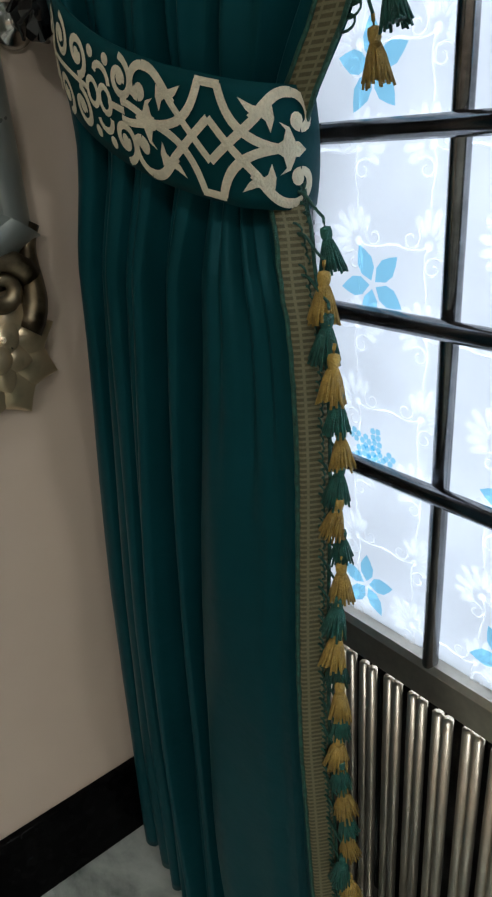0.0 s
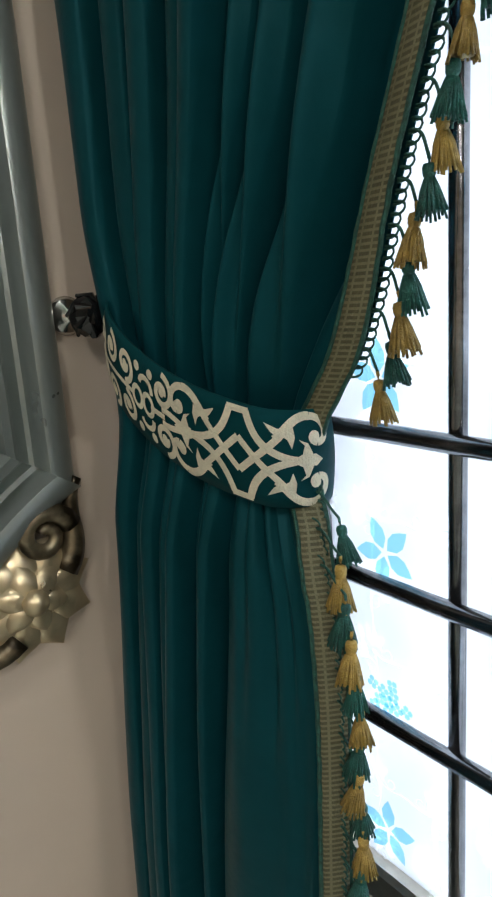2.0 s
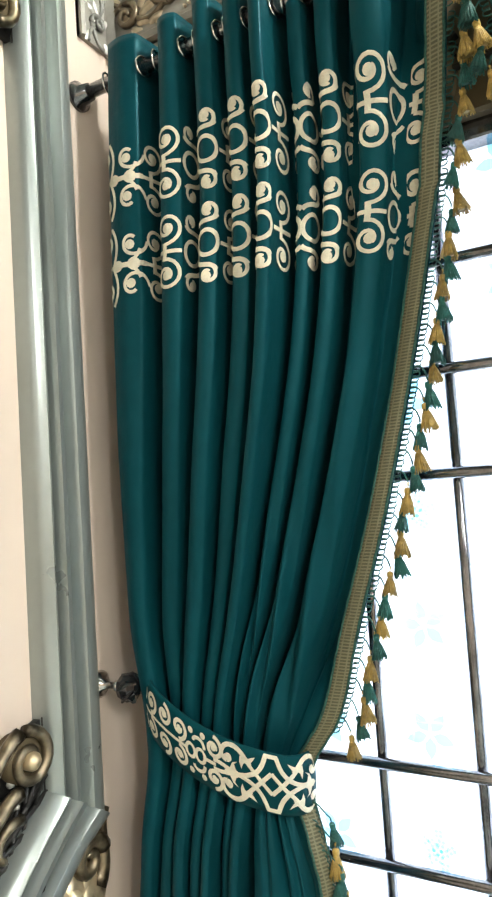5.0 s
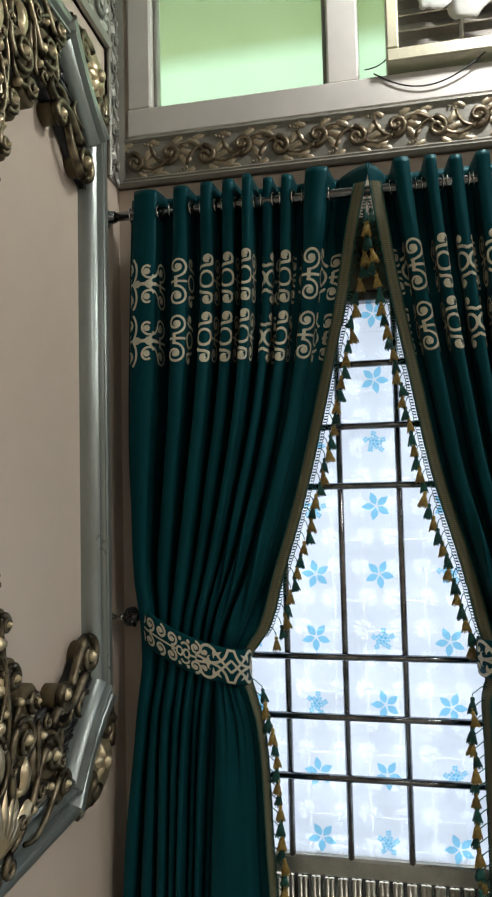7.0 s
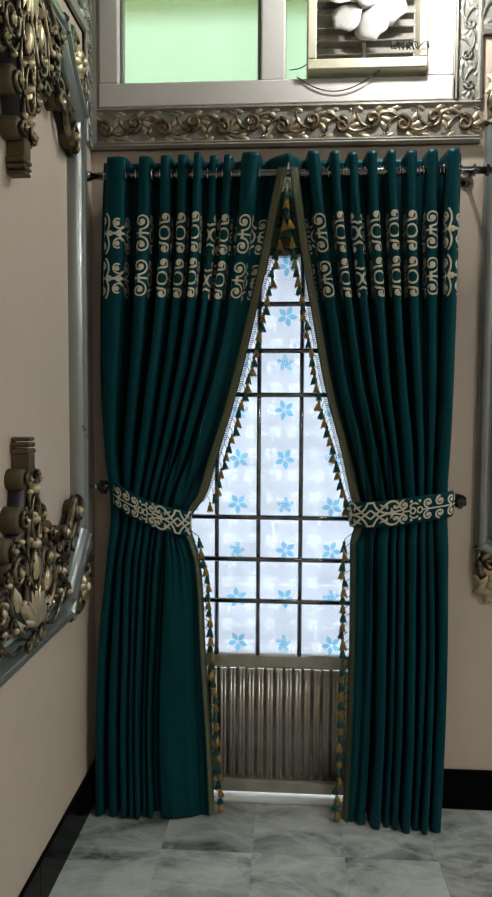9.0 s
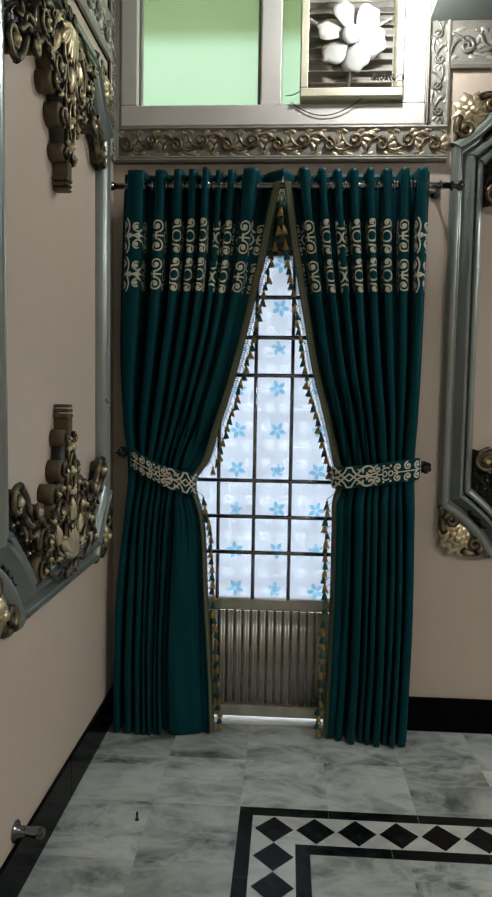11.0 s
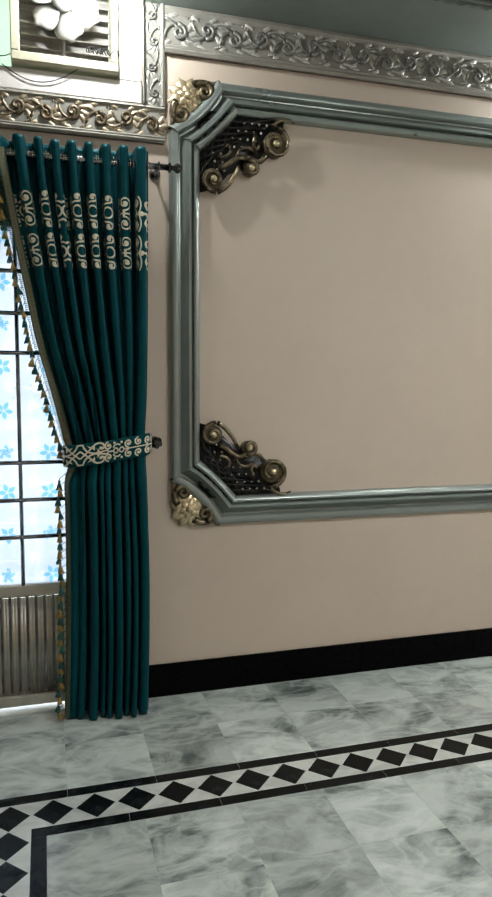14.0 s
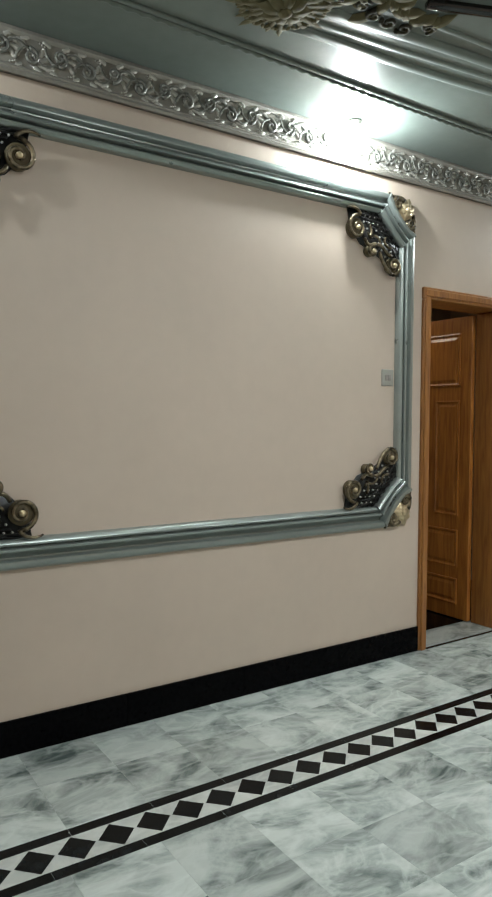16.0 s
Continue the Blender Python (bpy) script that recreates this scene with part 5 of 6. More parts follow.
# carved dark valance board over the glass
val = empty("valance_board", pose(0, 0, 0), "dark carved bronze-coloured board over the glass door", "valance")
bm = bmesh.new()
add_box(bm, (0.26, -0.03, 2.045), (1.14, -0.004, 2.24), 0.005)
part("board", bm, M["bronze"], val)
bm = bmesh.new()
for k in range(8):
    x = 0.40 + k * 0.086
    for s in (-1, 1):
        add_scroll(bm, spiral(x + s * 0.02, 0.09, 0.03, 0.006, 90, 1.3 * s, 18), 0.007, 0.004, 0.006, sides=6)
    add_leaf(bm, x, 0.03, 90, 0.11, 0.035, 0.002)
ob = part("carving", bm, M["bronze"], val, smooth=True)
ob.matrix_basis = Matrix.Translation((0, -0.03, 2.045)) @ ON_NORTH

# ---- ventilator with exhaust fan ----
vent = empty("window_2", pose(0, 0, 0), "wide ventilator window with green frosted glass and painted frame", "ventilator", kind="structure")
for nm, lo, hi in (("sill", (0.03, -0.012, 2.545), (1.285, 0.10, 2.632)), ("stile", (0.03, -0.006, 2.632), (0.103, 0.10, 3.2)), ("mullion", (0.612, 0.0, 2.632), (0.700, 0.10, 3.2)), ("stile", (1.188, -0.006, 2.632), (1.285, 0.10, 3.2)), ("head", (0.103, 0.0, 3.14), (0.612, 0.10, 3.2)), ("head", (0.700, 0.0, 3.14), (1.188, 0.10, 3.2))):
    bm = bmesh.new()
    add_box(bm, lo, hi, 0.006)
    part(nm, bm, M["white"], vent)
for x0, x1, z0, z1 in ((0.103, 0.612, 2.632, 3.14),):
    for lo, hi in (((x0, 0.02, z0), (x0 + 0.012, 0.05, z1)), ((x1 - 0.012, 0.02, z0), (x1, 0.05, z1)), ((x0 + 0.012, 0.02, z0), (x1 - 0.012, 0.05, z0 + 0.012))):
        bm = bmesh.new()
        add_box(bm, lo, hi, 0.003)
        part("glazing_bead", bm, M["strip"], vent)
bm = bmesh.new()
add_box(bm, (0.103, 0.055, 2.632), (0.612, 0.060, 3.14))
part("pane", bm, M["green_glass"], vent, "green frosted glass")
bm = bmesh.new()
add_box(bm, (0.700, 0.055, 2.632), (0.790, 0.060, 3.14))
add_box(bm, (0.790, 0.055, 2.632), (1.188, 0.060, 2.668))
part("pane", bm, M["green_glass"], vent, "green frosted glass beside the fan")

fan = empty("exhaust_fan", pose(0, 0, 0), "white six-blade exhaust fan in a cream wooden box", "exhaust fan")
FC = Vector((0.977, 0.0, 2.889))
bx0, bx1, bz0, bz1 = 0.775, 1.186, 2.645, 3.125
for lo, hi in (((bx0, -0.045, bz0), (bx1, 0.07, bz0 + 0.036)), ((bx0, -0.045, bz1 - 0.03), (bx1, 0.07, bz1)), ((bx0, -0.045, bz0 + 0.036), (bx0 + 0.032, 0.07, bz1 - 0.03)), ((bx1 - 0.026, -0.045, bz0 + 0.036), (bx1, 0.07, bz1 - 0.03))):
    bm = bmesh.new()
    add_box(bm, lo, hi, 0.004)
    part("box_side", bm, M["cream_paint"], fan)
for i in range(9):
    bm = bmesh.new()
    z = bz0 + 0.05 + i * 0.046
    v = [bm.verts.new(p) for p in ((bx0 + 0.032, 0.05, z), (bx1 - 0.026, 0.05, z), (bx1 - 0.026, 0.085, z + 0.040), (bx0 + 0.032, 0.085, z + 0.040), (bx0 + 0.032, 0.053, z - 0.002), (bx1 - 0.026, 0.053, z - 0.002), (bx1 - 0.026, 0.088, z + 0.038), (bx0 + 0.032, 0.088, z + 0.038))]
    for f in ((0, 1, 2, 3), (7, 6, 5, 4), (0, 4, 5, 1), (1, 5, 6, 2), (2, 6, 7, 3), (3, 7, 4, 0)):
        bm.faces.new([v[q] for q in f])
    part("louvre", bm, M["louvre"], fan)
bm = bmesh.new()
add_lathe(bm, [(0.032, 0.0), (0.034, 0.02), (0.040, 0.034), (0.036, 0.044), (0.018, 0.050), (0.001, 0.051)], 26, Matrix.Translation((FC.x, -0.005, FC.z)) @ ON_NORTH)
part("hub", bm, M["fan_white"], fan, smooth=True)
for k in range(6):
    bm = bmesh.new()
    rows = []
    for i in range(9):
        f = i / 8
        r = 0.030 + f * 0.118
        half = 0.014 + 0.042 * math.sin(math.pi * min(1, f * 0.80 + 0.02)) ** 1.1 if f < 0.97 else 0.016
        row = []
        for s in (-1, -0.5, 0, 0.5, 1):
            row.append(bm.verts.new((r * (1 - 0.10 * s * s * f), s * half + 0.010 * f, 0.012 + s * half * 0.45 + 0.006 * (1 - s * s))))
        rows.append(row)
    for a, b in zip(rows, rows[1:]):
        for q in range(4):
            bm.faces.new((a[q], b[q], b[q + 1], a[q + 1]))
    ob = part("blade", bm, M["fan_white"], fan, smooth=True)
    so = ob.modifiers.new("thick", "SOLIDIFY")
    so.thickness = 0.003
    ob.matrix_basis = Matrix.Translation((FC.x, -0.008, FC.z)) @ ON_NORTH @ pose(0, 0, 0, 0, 0, 98 + 60 * k)
bm = bmesh.new()
# flat sheet added behind the louvres to block the backdrop's glow
add_box(bm, (bx0 + 0.032, 0.094, bz0 + 0.036), (bx1 - 0.026, 0.098, bz1 - 0.03))
for k in range(3):
    a = radians(30 + 120 * k)
    add_tube(bm, [(FC.x + 0.03 * math.cos(a), 0.03, FC.z + 0.03 * math.sin(a)), (FC.x + 0.19 * math.cos(a), 0.03, FC.z + 0.19 * math.sin(a))], 0.006, 8)
part("strut_and_backing", bm, M["louvre"], fan)
wires = empty("loose_wires", pose(0, 0, 0), "loose black wires dangling from the exhaust fan box", "wire")
bm = bmesh.new()
random.seed(4)
for k in range(6):
    x, z = 1.09 + 0.012 * k, 2.70
    add_tube(bm, bez((x, -0.05, z), (x + random.uniform(-0.05, 0.05), -0.075, z + 0.06), (x + random.uniform(-0.06, 0.06), -0.07, z - 0.04), (x + random.uniform(-0.05, 0.05), -0.05, z + 0.02), 14), 0.0022, 6)
part("wire_bundle", bm, M["wire"], wires, smooth=True)
bm = bmesh.new()
add_tube(bm, bez((0.74, -0.016, 2.635), (0.84, -0.02, 2.56), (0.92, -0.02, 2.56), (1.04, -0.03, 2.655), 22), 0.002, 6)
add_tube(bm, bez((0.715, 0.05, 2.69), (0.74, 0.045, 2.688), (0.76, 0.04, 2.69), (0.775, 0.03, 2.70), 8), 0.0018, 6)
part("hanging_wire", bm, M["wire"], wires, smooth=True)


# ---- carved friezes ----
def frieze(m, length, height, mat, label, pitch=0.108, low=0.030, high=0.016):
    """A strip with edge mouldings and running acanthus scrolls; local x along, y up, z out."""
    th = empty("frieze", m, label, "frieze", "carved friezes")
    bm = bmesh.new()
    add_box(bm, (0, 0, 0), (length, height, 0.008))
    part("ground", bm, M["strip"], th)
    bm = bmesh.new()
    add_sweep(bm, [(0, 0), (length, 0)], [(0, 0), (0, 0.020), (low * 0.3, 0.026), (low * 0.55, 0.018), (low * 0.7, 0.020), (low, 0.009)])
    part("lower_moulding", bm, M["strip"], th)
    bm = bmesh.new()
    add_sweep(bm, [(length, height), (0, height)], [(0, 0), (0, 0.014), (high * 0.5, 0.018), (high, 0.009)])
    part("upper_moulding", bm, M["strip"], th)
    bm = bmesh.new()
    h = height - low - high
    c = low + h / 2
    n = max(1, round(length / pitch))
    p = length / n
    random.seed(31)
    steps = n * 10
    stem = [(length * i / steps, c + h * 0.33 * math.cos(math.pi * i / 10)) for i in range(steps + 1)]
    add_scroll(bm, stem, h * 0.065, h * 0.065, 0.010, sides=5)
    for i in range(n):
        x = (i + 0.5) * p
        s = 1 if i % 2 else -1
        r = min(h * 0.30, p * 0.33)
        yc = c + s * h * 0.10
        # the branch leaves the stem and winds into a whorl
        add_scroll(bm, bez((x - p * 0.52, c + s * h * 0.30), (x - p * 0.46, c + s * h * 0.02), (x - r * 1.3, yc - s * r * 0.7), (x - r * 0.2, yc - s * r), 9), h * 0.055, h * 0.06, 0.011, sides=5)
        add_scroll(bm, spiral(x, yc, r, r * 0.2, -100 * s, 1.35 * s, 20), h * 0.085, h * 0.05, 0.011, 0.017, sides=5)
        for q in range(5):
            add_leaf(bm, x, yc, 72 * q + random.uniform(-15, 15), r * 0.72, r * 0.44, 0.009, 0.35)
        for an, ln in ((70, 0.34), (40, 0.40), (12, 0.42), (-18, 0.36)):
            b = radians(an)
            add_leaf(bm, x + r * 1.05 * math.cos(b), yc + s * r * 1.05 * math.sin(b), s * (an - 35), h * ln * random.uniform(1.0, 1.25), h * 0.19, 0.0085, 0.38, 2)
        for dx, dy, an in ((-0.5, -0.42, 20), (-0.36, -0.44, -15), (0.42, -0.30, 55), (-0.30, 0.40, 150)):
            add_leaf(bm, x + p * dx, c + s * h * dy, s * an, h * random.uniform(0.32, 0.44), h * 0.17, 0.0085, 0.38, 2)
        for q in range(3):
            add_lathe(bm, [(h * 0.035, 0.008), (h * 0.035, 0.012), (h * 0.018, 0.015), (0.0003, 0.0155)], 6, Matrix.Translation((x + p * (0.30 + 0.09 * q), c - s * h * (0.44 - 0.03 * q), 0)))
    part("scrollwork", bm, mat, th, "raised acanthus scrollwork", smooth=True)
    return th


frieze(Matrix.Translation((0.0, 0, 2.398)) @ ON_NORTH, 1.375, 0.146, M["gold_pale"], "pale gilt acanthus frieze above the curtains")
frieze(Matrix.Translation((1.288, 0, 2.952)) @ ON_NORTH @ pose(0, 0, 0, 0, 0, -90), 0.405, 0.090, M["silver_relief"], "silver acanthus frieze beside the ventilator", 0.095, 0.010, 0.016)
frieze(Matrix.Translation((1.38, 0, 2.762)) @ ON_NORTH, 5.82, 0.186, M["silver_relief"], "silver acanthus frieze under the cove ceiling", 0.12, 0.040, 0.030)
frieze(Matrix.Translation((0, -0.012, 2.40)) @ ON_WEST @ pose(0, 0, 0, 0, 0, 90), 0.93, 0.088, M["silver_relief"], "silver acanthus frieze in the corner", 0.095, 0.012, 0.012)
frieze(Matrix.Translation((0, -5.0, 2.762)) @ ON_WEST, 4.898, 0.186, M["silver_relief"], "silver acanthus frieze on the side wall", 0.12, 0.040, 0.030)


# ---- gilt ornaments of the panel frames ----
def bm_put(bm, m, flip):
    bmesh.ops.transform(bm, matrix=m, verts=bm.verts)
    if flip:
        bmesh.ops.reverse_faces(bm, faces=bm.faces)
    return bm


def corner_ornament(th, cx, cy, sx, sy, reach=0.38):
    """Gilt rosette outside the scalloped corner, dark lattice and gilt scrolls inside it."""
    M4 = Matrix(((sx, 0, 0, cx), (0, sy, 0, cy), (0, 0, 1, 0), (0, 0, 0, 1)))
    flip = sx * sy < 0

    def put(name, bm, mat, label=""):
        bmesh.ops.transform(bm, matrix=M4, verts=bm.verts)
        if flip:
            bmesh.ops.reverse_faces(bm, faces=bm.faces)
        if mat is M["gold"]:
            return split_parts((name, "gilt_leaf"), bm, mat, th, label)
        return part(name, bm, mat, th, label, smooth=True)
    # rosette
    bm = bmesh.new()
    for k in range(9):
        an = 45 + (k - 4) * 40
        add_leaf(bm, 0.078, 0.078, an, 0.088 if abs(an - 45) > 60 else 0.075, 0.058, 0.014, 0.38, 2)
    for k in range(6):
        add_leaf(bm, 0.078, 0.078, 15 + 60 * k, 0.048, 0.036, 0.030, 0.45)
    add_lathe(bm, [(0.016, 0.02), (0.017, 0.046), (0.010, 0.054), (0.001, 0.056)], 12, Matrix.Translation((0.078, 0.078, 0)))
    add_scroll(bm, bez((0.10, 0.03), (0.14, -0.005), (0.175, 0.03), (0.215, 0.0), 12), 0.017, 0.007, 0.024)
    add_scroll(bm, spiral(0.152, 0.052, 0.036, 0.007, -80, 1.35, 22), 0.014, 0.007, 0.030)
    add_scroll(bm, bez((0.03, 0.10), (-0.005, 0.14), (0.03, 0.175), (0.0, 0.215), 12), 0.017, 0.007, 0.024)
    add_scroll(bm, spiral(0.052, 0.152, 0.036, 0.007, 170, -1.35, 22), 0.014, 0.007, 0.030)
    put("rosette_scroll", bm, M["gold"], "gilt carved corner piece")
    # lattice ground
    a, b = 0.125, 0.125 + reach
    bm = bmesh.new()
    k = reach / 0.38
    v = [bm.verts.new((a + (x - 0.125) * k, a + (y - 0.125) * k, 0.016)) for x, y in ((0.125, 0.125), (0.49, 0.125), (0.47, 0.225), (0.40, 0.30), (0.32, 0.325), (0.25, 0.36), (0.20, 0.42), (0.125, 0.44))]
    w = [bm.verts.new((q.co.x, q.co.y, 0.004)) for q in v]
    bm.faces.new(v)
    for i in range(8):
        j = (i + 1) % 8
        bm.faces.new((v[i], w[i], w[j], v[j]))
    for n in range(10):
        d = 0.036 * n * k
        e = reach * 0.93
        add_tube(bm, [(a + d, a, 0.020), (a + d * 0.55, a + e * (1 - d / e) * 0.9, 0.020)], 0.0045, 5)
        add_tube(bm, [(a, a + d * 0.88, 0.023), (a + e * (1 - d / e), a + d * 0.55, 0.023)], 0.0045, 5)
    put("lattice", bm, M["lattice"], "dark openwork lattice")
    # studs
    bm = bmesh.new()
    for i in range(9):
        for j in range(8):
            x, y = a + 0.03 + 0.034 * i + 0.008 * j, a + 0.03 + 0.034 * j
            if (x - a) / reach + (y - a) / (reach * 0.9) < 0.95 and math.hypot(x, y) > 0.335:
                add_lathe(bm, [(0.0055, 0.018), (0.0058, 0.023), (0.003, 0.028), (0.0005, 0.029)], 6, Matrix.Translation((x, y, 0)))
    tagged(put("studs", bm, M["silver_relief"]), kind="stuff")
    # lobes of the carved body under the scroll edge
    for x, y, r in ((0.445, 0.228, 0.050), (0.340, 0.330, 0.030), (0.183, 0.390, 0.040)):
        bm = bmesh.new()
        add_lathe(bm, [(r * k, 0.0), (r * k, 0.032), (r * k - 0.006, 0.037), (0.001, 0.038)], 22, Matrix.Translation((a + (x - 0.125) * k, a + (y - 0.125) * k, 0)))
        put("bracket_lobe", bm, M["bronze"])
    # scroll edge
    bm = bmesh.new()

    def T(pts):
        return [(a + (x - 0.125) * k, a + (y - 0.125) * k) for x, y in pts]
    add_scroll(bm, T(spiral(0.445, 0.228, 0.068, 0.012, -95, 1.5, 30)), 0.0105, 0.0062, 0.042)
    add_scroll(bm, T(bez((0.525, 0.140), (0.49, 0.120), (0.44, 0.135), (0.432, 0.165), 12)), 0.0045, 0.0110, 0.046)
    add_scroll(bm, T(bez((0.40, 0.275), (0.37, 0.345), (0.33, 0.275), (0.315, 0.30), 12)), 0.0101, 0.0086, 0.044)
    add_scroll(bm, T(spiral(0.340, 0.335, 0.034, 0.008, -120, 1.4, 22)), 0.0108, 0.0072, 0.046)
    add_scroll(bm, T(bez((0.325, 0.305), (0.27, 0.270), (0.25, 0.345), (0.205, 0.345), 14)), 0.0086, 0.0115, 0.042)
    add_scroll(bm, T(bez((0.29, 0.33), (0.27, 0.38), (0.24, 0.42), (0.20, 0.440), 12)), 0.0094, 0.0115, 0.040)
    add_scroll(bm, T(spiral(0.183, 0.390, 0.052, 0.010, 80, 1.45, 26)), 0.0098, 0.0060, 0.042)
    add_scroll(bm, T(bez((0.36, 0.20), (0.33, 0.26), (0.37, 0.27), (0.375, 0.24), 12)), 0.008, 0.006, 0.040)
    add_scroll(bm, T(bez((0.20, 0.30), (0.25, 0.31), (0.27, 0.26), (0.24, 0.25), 12)), 0.008, 0.006, 0.040)
    for x, y in T(((0.445, 0.228), (0.340, 0.335), (0.183, 0.390))):
        add_lathe(bm, [(0.014, 0.03), (0.014, 0.052), (0.007, 0.060), (0.0005, 0.061)], 10, Matrix.Translation((x, y, 0)))
    add_scroll(bm, T(bez((0.36, 0.27), (0.30, 0.22), (0.26, 0.30), (0.30, 0.30), 14)), 0.0075, 0.005, 0.038)
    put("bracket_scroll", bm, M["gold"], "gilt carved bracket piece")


def centre_crest(th, cx, cy, sy):
    """Tall gilt crest on the middle of a rail, rising towards the panel's heart."""
    M4 = Matrix(((1, 0, 0, cx), (0, sy, 0, cy), (0, 0, 1, 0), (0, 0, 0, 1)))

    def put(name, bm, mat, label=""):
        bmesh.ops.transform(bm, matrix=M4, verts=bm.verts)
        if sy < 0:
            bmesh.ops.reverse_faces(bm, faces=bm.faces)
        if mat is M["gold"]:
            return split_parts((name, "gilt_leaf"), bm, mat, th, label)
        return part(name, bm, mat, th, label, smooth=True)
    whorls = ((0.105, 0.200, 0.042), (0.215, 0.130, 0.040), (0.062, 0.325, 0.026), (0.034, 0.428, 0.018), (0.262, 0.055, 0.030), (0.138, 0.262, 0.022))
    bm = bmesh.new()
    outline = [(-0.28, 0.05), (-0.22, 0.15), (-0.11, 0.21), (-0.06, 0.30), (-0.034, 0.44), (0, 0.47), (0.034, 0.44), (0.06, 0.30), (0.11, 0.21), (0.22, 0.15), (0.28, 0.05)]
    v = [bm.verts.new((x, y, 0.044)) for x, y in outline]
    w = [bm.verts.new((x * 1.03, y, 0.002)) for x, y in outline]
    bm.faces.new(v[::-1])
    for k in range(len(v) - 1):
        bm.faces.new((v[k], v[k + 1], w[k + 1], w[k]))
    put("crest_ground", bm, M["lattice"], "dark crest ground")
    for s in (-1, 1):
        # lobes of the carved body under the scrolls
        for x, y, r in whorls:
            bm = bmesh.new()
            add_lathe(bm, [(r + 0.011, 0.0), (r + 0.010, 0.040), (r + 0.004, 0.046), (0.001, 0.047)], 20, Matrix.Translation((s * x, y, 0)))
            part("crest_lobe", bm_put(bm, M4, sy < 0), M["bronze"], th, smooth=True)
        bm = bmesh.new()

        def sc(pts, r0, r1, h0=0.052, h1=None):
            add_scroll(bm, [(s * x, y) for x, y in pts], r0 * 0.74, r1 * 0.74, h0, h1, sides=7)
        for k, (x, y, r) in enumerate(whorls):
            sc(spiral(x, y, r, r * 0.22, 130 if k != 5 else -60, -1.45, 26), 0.0095, 0.006, 0.050, 0.060)
            add_lathe(bm, [(r * 0.22 + 0.003, 0.045), (r * 0.22 + 0.003, 0.060), (r * 0.12, 0.068), (0.0005, 0.069)], 10, Matrix.Translation((s * x, y, 0)))
        sc(bez((0.015, 0.05), (0.10, 0.10), (0.02, 0.19), (0.078, 0.232), 14), 0.008, 0.012)
        sc(bez((0.05, 0.02), (0.12, 0.03), (0.15, 0.12), (0.188, 0.160), 14), 0.008, 0.012)
        sc(bez((0.03, 0.20), (0.07, 0.26), (0.02, 0.31), (0.046, 0.346), 12), 0.007, 0.010)
        sc(bez((0.015, 0.34), (0.05, 0.37), (0.008, 0.41), (0.022, 0.441), 10), 0.006, 0.009)
        sc(bez((0.10, 0.01), (0.17, -0.02), (0.21, 0.05), (0.243, 0.078), 12), 0.007, 0.011)
        sc(bez((0.06, 0.235), (0.09, 0.30), (0.12, 0.26), (0.15, 0.245), 12), 0.007, 0.009)
        sc(bez((0.0, 0.255), (0.040, 0.30), (0.036, 0.375), (0.0, 0.385), 14), 0.006, 0.007, 0.058)
        sc(bez((0.0, 0.13), (0.055, 0.15), (0.045, 0.22), (0.0, 0.245), 14), 0.006, 0.007, 0.056)
        sc(bez((0.145, 0.10), (0.165, 0.16), (0.14, 0.20), (0.16, 0.22), 10), 0.006, 0.008)
        sc(bez((0.225, 0.03), (0.215, 0.06), (0.19, 0.06), (0.175, 0.08), 10), 0.006, 0.007)
        for x, y in ((0.03, 0.27), (0.085, 0.275), (0.17, 0.185), (0.075, 0.115), (0.025, 0.395), (0.13, 0.06), (0.20, 0.075)):
            add_lathe(bm, [(0.008, 0.044), (0.009, 0.054), (0.005, 0.061), (0.0005, 0.062)], 8, Matrix.Translation((s * x, y, 0)))
        for x, y, r, a0 in ((0.155, 0.085, 0.020, 200), (0.055, 0.165, 0.018, 30), (0.025, 0.215, 0.014, 120), (0.185, 0.205, 0.015, 60), (0.085, 0.055, 0.016, -60), (0.03, 0.345, 0.011, 150), (0.245, 0.105, 0.016, 40)):
            sc(spiral(x, y, r, r * 0.25, a0, 1.3, 18), 0.0065, 0.0045, 0.054, 0.060)
        for (x, y, an, ln, wd) in ((0.03, 0.05, 55, 0.09, 0.034), (0.06, 0.04, 25, 0.10, 0.034), (0.10, 0.10, 75, 0.07, 0.028), (0.02, 0.30, 75, 0.06, 0.024)):
            add_leaf(bm, s * x, y, an if s > 0 else 180 - an, ln, wd, 0.046, 0.5, 2)
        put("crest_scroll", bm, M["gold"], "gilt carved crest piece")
    bm = bmesh.new()
    for k in range(9):
        add_leaf(bm, 0, 0.035, 90 + (k - 4) * 17, 0.115 - 0.007 * abs(k - 4), 0.022, 0.056, 0.5)
    add_leaf(bm, 0, 0.16, 90, 0.08, 0.030, 0.055, 0.5, 2)
    for y, r in ((0.255, 0.015), (0.32, 0.012), (0.40, 0.014)):
        add_lathe(bm, [(r, 0.03), (r * 1.05, 0.055), (r * 0.7, 0.068), (0.001, 0.072)], 14, Matrix.Translation((0, y, 0)))
    for k in range(3):
        add_scroll(bm, spiral((k - 1) * 0.05, -0.005, 0.022, 0.006, 90, 1.3 * (1 if k else -1), 18), 0.007, 0.005, 0.052)
    put("crest_shell", bm, M["gold"], "gilt carved crest piece")
